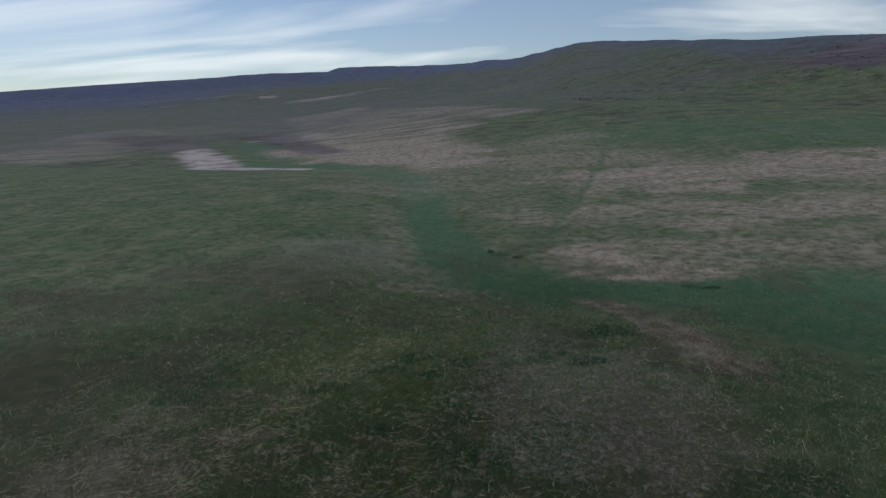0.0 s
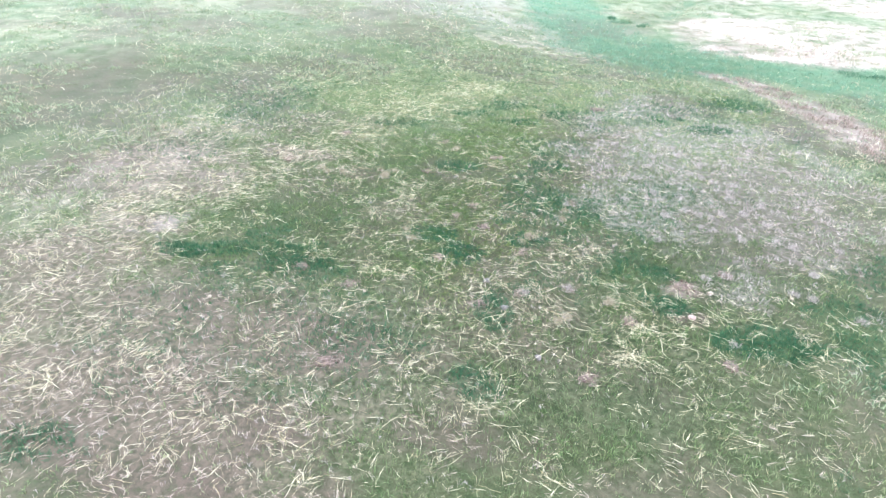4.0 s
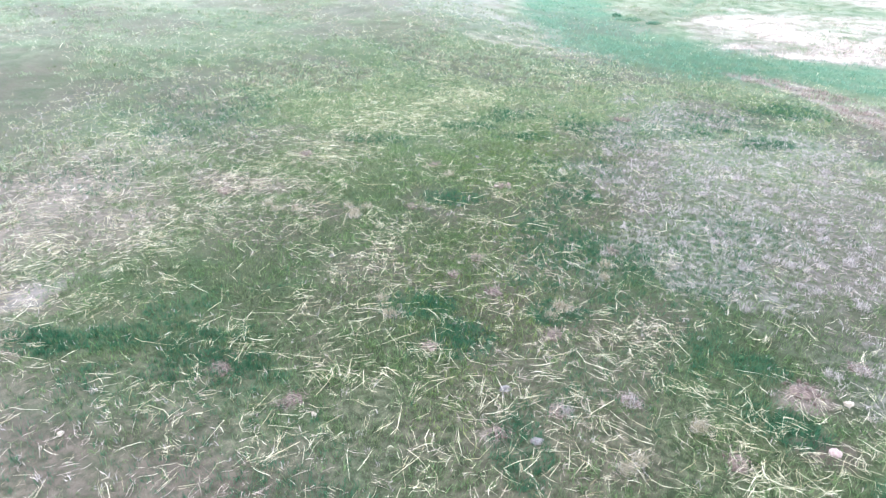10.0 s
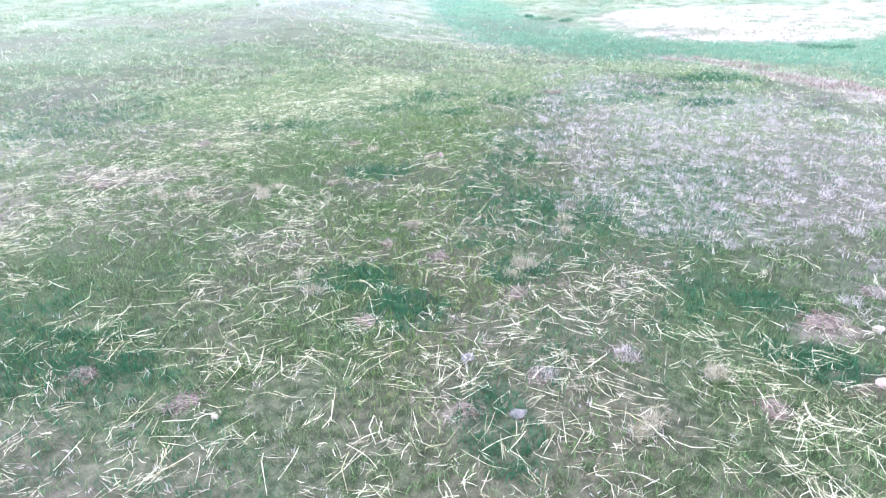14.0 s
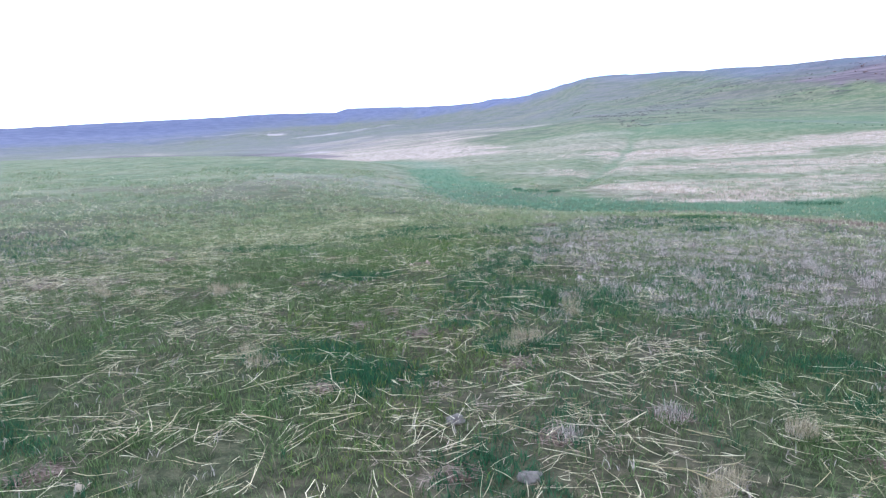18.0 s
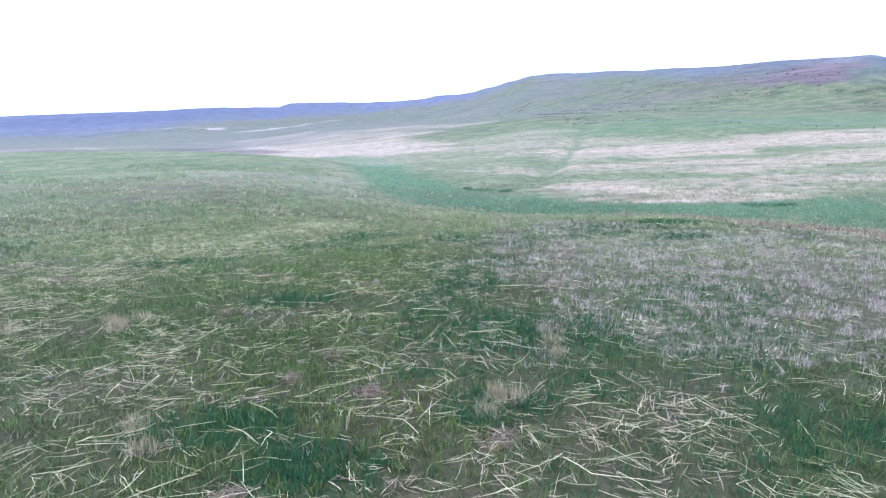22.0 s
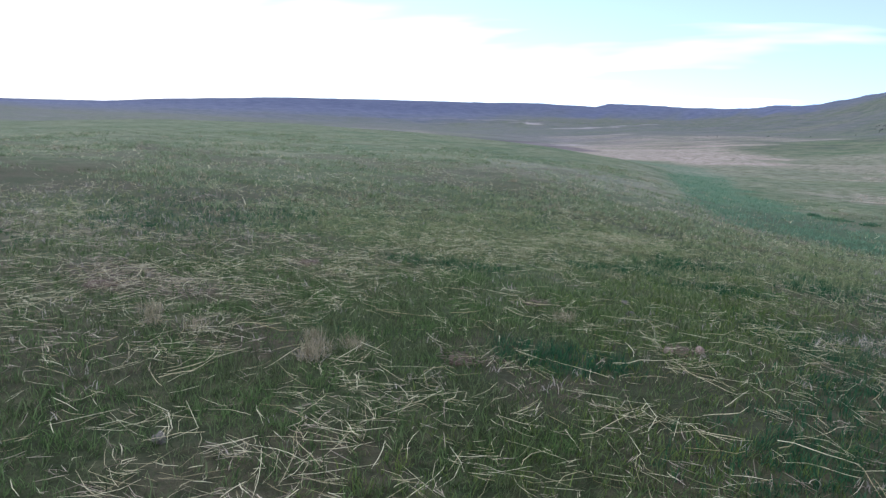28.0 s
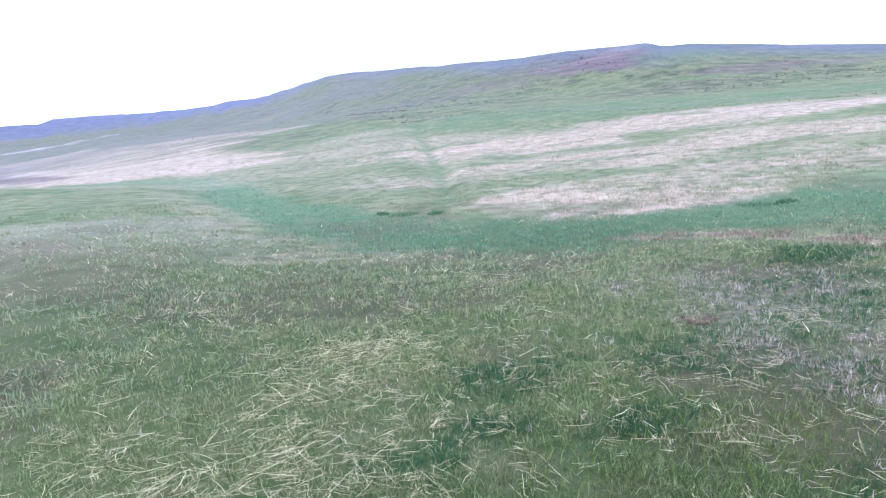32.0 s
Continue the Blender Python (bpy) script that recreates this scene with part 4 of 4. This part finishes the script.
def earth_mound(x, y, wide, seed, label):
    """Loose soil with clods round it and bits of old straw over it."""
    top = tagged(new("earth_mound"), label, "mound", "burrow mounds")
    part("soil", lump_mesh("soil", (0.9 * wide, 0.7 * wide, 0.13 * wide), EARTH, seed, 0.35), top)
    r_ = random.Random(seed)
    for k in range(7):
        a, d = r_.uniform(0, 6.28), wide * r_.uniform(0.7, 1.15)
        clod = part("clod", lump_mesh("clod", [wide * r_.uniform(0.08, 0.16) for _ in range(3)], EARTH, seed + k + 1, 0.3, 2), top)
        clod.location = (d * math.cos(a), d * math.sin(a), 0.0)
    q = np.random.RandomState(seed)
    n = int(90 * wide / 0.16)
    px, py = q.normal(0, 0.75 * wide, n), q.normal(0, 0.6 * wide, n)
    hump = lambda x, y: 0.16 * wide * np.clip(1 - np.hypot(x, y) / wide, 0, 1)
    part("straw_mat", stalk_mesh("straw_mat", px, py, hump, q.rand(n) * 6.283, q.uniform(0.05, 0.18, n), q.uniform(0.003, 0.006, n), MOUND_STRAW, q, 0.1, 0.03), top, "grey-pink straw bits")["kind"] = "stuff"
    return seat(top, x, y, seed * 37, 0.25 * 0.22 * wide)


earth_mound(-2.45, 2.65, 0.17, 21, "low brown burrow mound with loose clods")
earth_mound(-0.2, 6.4, 0.17, 22, "low brown burrow mound with straw about it")
earth_mound(-2.8, 9.4, 0.17, 23, "greyish burrow mound beside dry bunchgrass")
earth_mound(-1.05, 11.2, 0.20, 24, "bare dark soil mound under two rocks")
earth_mound(0.55, 2.9, 0.13, 25, "small pinkish burrow mound in green grass")
earth_mound(1.0, 5.4, 0.17, 26, "brown burrow mound strewn with straw")
earth_mound(-6.6, 11.6, 0.20, 27, "reddish burrow mound beside a straw wisp")
for k, (x, y, wide) in enumerate(((1.3, 3.6, 0.15), (2.3, 4.15, 0.16), (4.8, 5.1, 0.24), (-0.9, 4.45, 0.16), (3.7, 3.35, 0.18), (-3.8, 2.95, 0.18), (5.8, 6.0, 0.17), (3.1, 1.2, 0.18),
                                  (-0.8, 7.5, 0.16), (-1.1, 6.8, 0.16), (1.8, 8.7, 0.17), (1.6, 17.7, 0.26), (-1.7, 0.0, 0.20), (-3.1, 12.1, 0.18), (-7.3, 8.7, 0.2), (5.7, 2.5, 0.15))):
    earth_mound(x, y, wide, 130 + k, "low grey-brown burrow mound matted with weathered straw")


def bunchgrass(seed, tall, mat, n=190):
    """A tuft: standing dry blades over a skirt of bent thatch."""
    r_ = np.random.RandomState(seed)
    top = tagged(new("bunchgrass"), "dry tan bunchgrass tuft standing in short grass", "grass tuft", "bunchgrass tufts")
    a, d = r_.rand(n) * 6.283, 0.13 * r_.rand(n) ** 0.7
    part("standing_grass", blade_mesh("standing_grass", d * np.cos(a), d * np.sin(a), 0 * d, tall * r_.uniform(0.5, 1.1, n), r_.uniform(0.003, 0.006, n), r_.uniform(0.05, 0.78, n), mat, r_), top)
    a, d = r_.rand(n // 2) * 6.283, 0.13 * np.sqrt(r_.rand(n // 2))
    part("thatch", blade_mesh("thatch", d * np.cos(a), d * np.sin(a), 0 * d, tall * r_.uniform(0.5, 0.9, n // 2), r_.uniform(0.004, 0.007, n // 2), r_.uniform(0.8, 0.97, n // 2), DEAD, r_), top, "grey bent thatch")
    return top


tufts = [bunchgrass(31, 0.22, TAN), bunchgrass(32, 0.20, TAN, 120), bunchgrass(33, 0.16, DEAD, 130)]
spots = [(1.7, 7.5, 0), (1.0, 6.25, 0), (1.15, 6.2, 1), (2.3, 2.75, 0), (3.25, 3.85, 0), (2.45, 2.95, 0), (-1.8, 5.1, 1), (-3.9, 8.5, 0), (-3.95, 8.7, 1), (-2.1, 5.5, 1), (-4.2, 8.9, 0), (-3.8, 9.0, 1), (-6.0, 8.4, 1), (-5.7, 8.2, 1), (1.7, 8.0, 1),
         (3.0, 8.4, 2), (3.5, 11.1, 2), (4.0, 10.2, 2), (4.5, 12.3, 2), (3.2, 9.4, 2), (5.6, 9.1, 2), (1.4, 3.6, 2), (2.3, 4.1, 2), (5.8, 5.9, 2), (4.2, 7.2, 2), (5.8, 3.2, 2), (-5.2, 8.3, 1), (-2.5, 11.5, 1), (0.9, 5.9, 1)]
r_ = random.Random(91)
spots += [(r_.gauss(6.4, 2.0), r_.gauss(10.8, 2.6), 2) for _ in range(46)]
used = set()
for k, (x, y, kind) in enumerate(spots):
    ob = tufts[kind] if kind not in used else copy_thing(tufts[kind], Matrix())
    used.add(kind)
    seat(ob, x, y, 47 * k, 0.0, 0.85 + 0.3 * ((k * 7) % 5) / 5)
    if kind == 2:
        tagged(ob, "grey weathered bunchgrass tuft among dead grass")


def straw_heap(seed, wide, n, mat=None):
    """A handful of straw: a flattened mat with stalks over it."""
    r_ = np.random.RandomState(seed)
    top = tagged(new("straw_heap"), "small heap of pale yellow straw on grass", "straw", "straw heaps")
    flat = lambda x, y: 0 * x
    for name, k, spread, high, kink in (("straw_mat", n // 6, 0.7, 0.03, 0.15), ("straw_layer", n // 5, 1.5, 0.06, 0.2)):
        x, y = r_.normal(0, wide * spread, k), r_.normal(0, wide * spread * 0.6, k)
        part(name, stalk_mesh(name, x, y, flat, r_.rand(k) * 6.283, 0.10 + 0.45 * r_.rand(k) ** 1.5, r_.uniform(0.0020, 0.0044, k), mat or STRAW, r_, 0.14, high, kink), top)["kind"] = "stuff"
    return top


heaps = [straw_heap(41, 0.22, 60), straw_heap(42, 0.34, 110), straw_heap(43, 0.5, 200), straw_heap(44, 0.28, 80, OLD_STRAW)]
tagged(heaps[3], "small heap of weathered pinkish straw on grass")
spots = [(1.4, -0.1, 1), (1.2, 1.7, 0), (3.8, 3.0, 0), (3.9, 2.0, 1), (-6.0, 15.5, 1), (-4.1, 15.1, 1), (-8.1, 9.4, 3), (-5.1, 17.1, 1), (-2.8, 7.6, 0), (-9.3, 9.9, 3), (-6.5, 16.6, 1), (-4.7, 18.4, 1), (-6.6, 12.4, 1), (-8.2, 12.9, 1), (-4.8, 16.0, 0), (-3.7, 15.5, 1), (-4.7, 17.6, 0), (-7.6, 9.7, 1), (-10.5, 9.6, 3), (-7.1, 7.8, 1), (-7.4, 6.2, 1),
         (-5.9, 15.7, 0), (-4.6, 15.8, 1), (4.0, 3.1, 1), (4.0, 2.2, 0), (-2.2, 4.3, 1), (-2.6, 6.9, 1), (-7.5, 8.8, 2), (-6.6, 9.5, 1), (-5.9, 11.5, 1), (-5.7, 15.0, 0), (-4.4, 14.5, 1), (-3.3, 14.1, 1),
         (-1.1, 9.0, 0), (-3.8, 6.7, 0), (-3.8, 17.7, 0), (-0.9, 9.3, 0), (-0.1, 13.0, 0), (0.4, 3.4, 0), (-0.8, 4.2, 0), (-1.3, 3.4, 0), (-3.8, 3.7, 1), (2.9, 4.7, 0), (-5.0, 8.4, 1), (-7.3, 12.5, 1), (4.8, 5.0, 3),
         (-8.4, 2.6, 3), (-9.2, 4.2, 3), (-6.5, -0.5, 3), (-4.2, -0.8, 3), (-9.6, 7.5, 3), (-12.3, 10.6, 3), (3.0, 8.6, 0), (2.9, 6.1, 0), (-6.1, 11.6, 0),
         (-6.4, 9.4, 3), (-6.9, 9.2, 3), (-5.9, 9.6, 3), (-7.5, 9.1, 3), (-3.0, -1.2, 3), (-5.6, -2.2, 3), (-1.6, -0.8, 3)]
used = set()
for k, (x, y, kind) in enumerate(spots):
    ob = heaps[kind] if kind not in used else copy_thing(heaps[kind], Matrix())
    used.add(kind)
    seat(ob, x, y, 61 * k, 0.0, 0.9 + 0.25 * ((k * 3) % 5) / 5)


def straw_stalk(seed):
    """One straw: a hollow-looking tapered stalk with a kink and a node."""
    r_ = random.Random(seed)
    long_, way = r_.uniform(0.35, 0.75), r_.uniform(-0.5, 0.5)
    line = [Vector((-long_ / 2, 0, r_.uniform(0.02, 0.06)))]
    for k in range(1, 6):
        if k == r_.choice((2, 3, 4)):
            way += r_.uniform(-0.9, 0.9)
        line.append(line[-1] + Vector((math.cos(way), math.sin(way), r_.uniform(-0.08, 0.12))) * long_ / 5)
        line[-1].z = max(line[-1].z, 0.012)
    bm = bmesh.new()
    rings = []
    for k, p in enumerate(line):
        w = 0.0027 * (1 - 0.09 * k) * (1.35 if k == 2 else 1)
        ahead = (line[min(k + 1, 5)] - line[max(k - 1, 0)]).normalized()
        side = ahead.cross(Vector((0, 0, 1))).normalized()
        rings.append([bm.verts.new(p + w * (math.cos(q) * side + math.sin(q) * side.cross(ahead))) for q in (0.3, 1.87, 3.44, 5.01)])
    for a, b in zip(rings, rings[1:]):
        for c in range(4):
            bm.faces.new((a[c], a[(c + 1) % 4], b[(c + 1) % 4], b[c]))
    bm.faces.new(rings[0])
    bm.faces.new(rings[-1][::-1])
    me = bpy.data.meshes.new("straw_stalk")
    bm.to_mesh(me)
    bm.free()
    me.materials.append(STALK)
    return me


STALK, nt, b = node_material("single_straw", 0.5)
rnd = nt.nodes.new("ShaderNodeObjectInfo").outputs["Random"]
grain = noise_node(nt, 40, 3, nt.nodes.new("ShaderNodeTexCoord").outputs["Object"])
nt.links.new(mixed(nt, remap(nt, grain, 0.4, 0.7, 0, 0.35), mixed(nt, rnd, (0.480, 0.400, 0.220), (0.950, 0.890, 0.640)), (0.30, 0.24, 0.13)), b.inputs["Base Color"])
kinds = [straw_stalk(k) for k in range(14)]
r_ = random.Random(77)
for k in range(220):
    ob = new("straw_stalk", kinds[k % 14])
    x, y = r_.gauss(-1.0, 3.0), r_.uniform(1.5, 12.5)
    seat(ob, x, y, r_.uniform(0, 360), -0.03, r_.uniform(0.7, 1.15))
    tagged(ob, "long pale straw stalk lying on short grass", "straw", "loose straw stalks")


# ---- shrubs on the slopes, shale blocks on the bluff ----
def shrub(seed, tall=0.9):
    r_ = np.random.RandomState(seed)
    top = tagged(new("sage_shrub"), "dark grey-green sage shrub on the grassy slope", "shrub", "slope shrubs")
    bm = bmesh.new()
    tips = []
    for k in range(6):
        a, lean = k * 1.05 + r_.rand(), r_.uniform(0.3, 0.8)
        tip = Vector((lean * tall * 0.6 * math.cos(a), lean * tall * 0.6 * math.sin(a), tall * r_.uniform(0.5, 0.8)))
        tips.append(tip)
        cone = bmesh.ops.create_cone(bm, segments=5, radius1=0.035, radius2=0.010, depth=tip.length + 0.1)
        m = Matrix.Translation(tip / 2 - Vector((0, 0, 0.05))) @ tip.to_track_quat("Z", "Y").to_matrix().to_4x4()
        bmesh.ops.transform(bm, matrix=m, verts=cone["verts"])
    me = bpy.data.meshes.new("stems")
    bm.to_mesh(me)
    bm.free()
    me.materials.append(BARK)
    part("stems", me, top)
    n = 420
    which = r_.randint(0, 6, n)
    c = np.array([tips[i] for i in which]) * r_.uniform(0.5, 1.15, n)[:, None] + r_.normal(0, 0.13 * tall, (n, 3))
    c[:, 2] = np.maximum(c[:, 2], 0.05)
    part("foliage", blade_mesh("foliage", c[:, 0], c[:, 1], c[:, 2], r_.uniform(0.08, 0.16, n), r_.uniform(0.03, 0.06, n), r_.uniform(0.1, 0.95, n), SAGE, r_), top)
    return top


shrubs = [shrub(51), shrub(52, 0.7), shrub(53, 1.1)]
r_ = random.Random(5)
spots = []
for (ax, ay), (bx, by), n in (((24, 150), (33, 131), 8), ((33, 131), (40, 121), 18), ((40, 121), (46, 101), 30), ((46, 101), (52, 90), 22), ((52, 90), (70, 76), 26)):
    for k in range(n):
        f = (k + r_.uniform(-1.5, 1.5)) / n
        spots.append((ax + (bx - ax) * f + r_.gauss(0, 0.5), ay + (by - ay) * f + r_.gauss(0, 1.2)))
on_line = len(spots)
spots += [(r_.uniform(30, 110), r_.uniform(125, 215)) for _ in range(34)]
spots += [(r_.uniform(-40, 60), r_.uniform(240, 420)) for _ in range(24)]
for k, (x, y) in enumerate(spots):
    ob = shrubs[k] if k < 3 else copy_thing(shrubs[k % 3], Matrix())
    low = 0.16 if k < on_line + 34 else 0.42
    seat(ob, x, y, 70 * k, 0.02, low * r_.uniform(0.6, 1.3))

blocks = [new("shale_block", lump_mesh("shale_block", size, SHALE, 60 + k, 0.3)) for k, size in enumerate(((1.6, 1.0, 0.7), (1.0, 0.8, 0.5), (2.4, 1.2, 0.9)))]
for ob in blocks:
    tagged(ob, "weathered purple shale block on the bluff", "rock", "bluff rocks")
for k in range(26):
    ob = blocks[k] if k < 3 else copy_thing(blocks[k % 3], Matrix())
    x, y = 104 + r_.uniform(-11, 11), 216 + r_.uniform(-20, 22)
    seat(ob, x, y, r_.uniform(0, 360), 0.1, r_.uniform(0.15, 0.4))


def ledge_rocks(n, seed):
    """Low, broken ledges of dark rock that crop out in rows across the bluff."""
    q = np.random.RandomState(seed)
    x, y = scatter(n, (20, 150, 135, 330), lambda x, y: step(fractal(x, y, 30, 120, 5), 0.46, 0.62) * (0.15 + 0.85 * step(np.abs(np.sin(1.3 * ground_z(x, y))), 0.6, 0.95)), q)
    n = len(x)
    z, turn = ground_z(x, y), q.normal(0.5, 0.5, n)
    long_, deep, tall = 0.12 + 0.7 * q.rand(n) ** 3, q.uniform(0.08, 0.25, n), q.uniform(0.05, 0.18, n)
    rings = []
    for h, k in ((-0.3, 1.0), (0.6, 0.95), (1.0, 0.6)):
        for a in range(5):
            w = a * 2 * math.pi / 5
            u, v = k * long_ * np.cos(w) * q.uniform(0.7, 1.2, n), k * deep * np.sin(w) * q.uniform(0.7, 1.2, n)
            rings.append(np.stack([x + u * np.cos(turn) - v * np.sin(turn), y + u * np.sin(turn) + v * np.cos(turn), z + h * tall * q.uniform(0.8, 1.2, n)], -1))
    v = np.stack(rings, 1).reshape(-1, 3)
    o = np.arange(n)[:, None] * 15
    quads = [o + [s + a, s + (a + 1) % 5, s + 5 + (a + 1) % 5, s + 5 + a] for s in (0, 5) for a in range(5)]
    quads += [o + [10, 11, 12, 13]]
    me = sheet_mesh("ledge_rock", v, np.concatenate(quads))
    me.materials.append(LEDGE)
    return tagged(new("ledge_rock", me), "broken dark ledges cropping out of the grassy bluff", "rock", kind="stuff")


LEDGE = stone_material("ledge_rock", (0.060, 0.062, 0.062), (0.150, 0.142, 0.145))
ledge_rocks(9000, 131)


def sedge_clump(x, y, wide, seed):
    """A dark rounded clump of sedge: a dense stand of blades over a skirt of bent ones."""
    q = np.random.RandomState(seed)
    top = tagged(new("sedge_clump"), "dark green sedge clump standing beside the creek", "grass tuft", "creek sedge clumps")
    for name, n, lo, hi in (("standing_grass", 150, 0.3, 0.8), ("skirt", 140, 0.75, 0.96)):
        a, d = q.rand(n) * 6.283, np.sqrt(q.rand(n))
        part(name, blade_mesh(name, wide * d * np.cos(a), 0.6 * wide * d * np.sin(a), 0 * d, q.uniform(0.08, 0.24, n), q.uniform(0.010, 0.022, n), q.uniform(lo, hi, n), SEDGE, q), top)["kind"] = "stuff"
    return seat(top, x, y, 40 * seed)


for k, (x, y, wide) in enumerate(((1.3, 39.4, 0.9), (2.6, 38.7, 0.6), (0.4, 40.4, 0.5), (13.8, 31.0, 0.8), (15.0, 30.8, 0.5))):
    sedge_clump(x, y, wide, 140 + k)
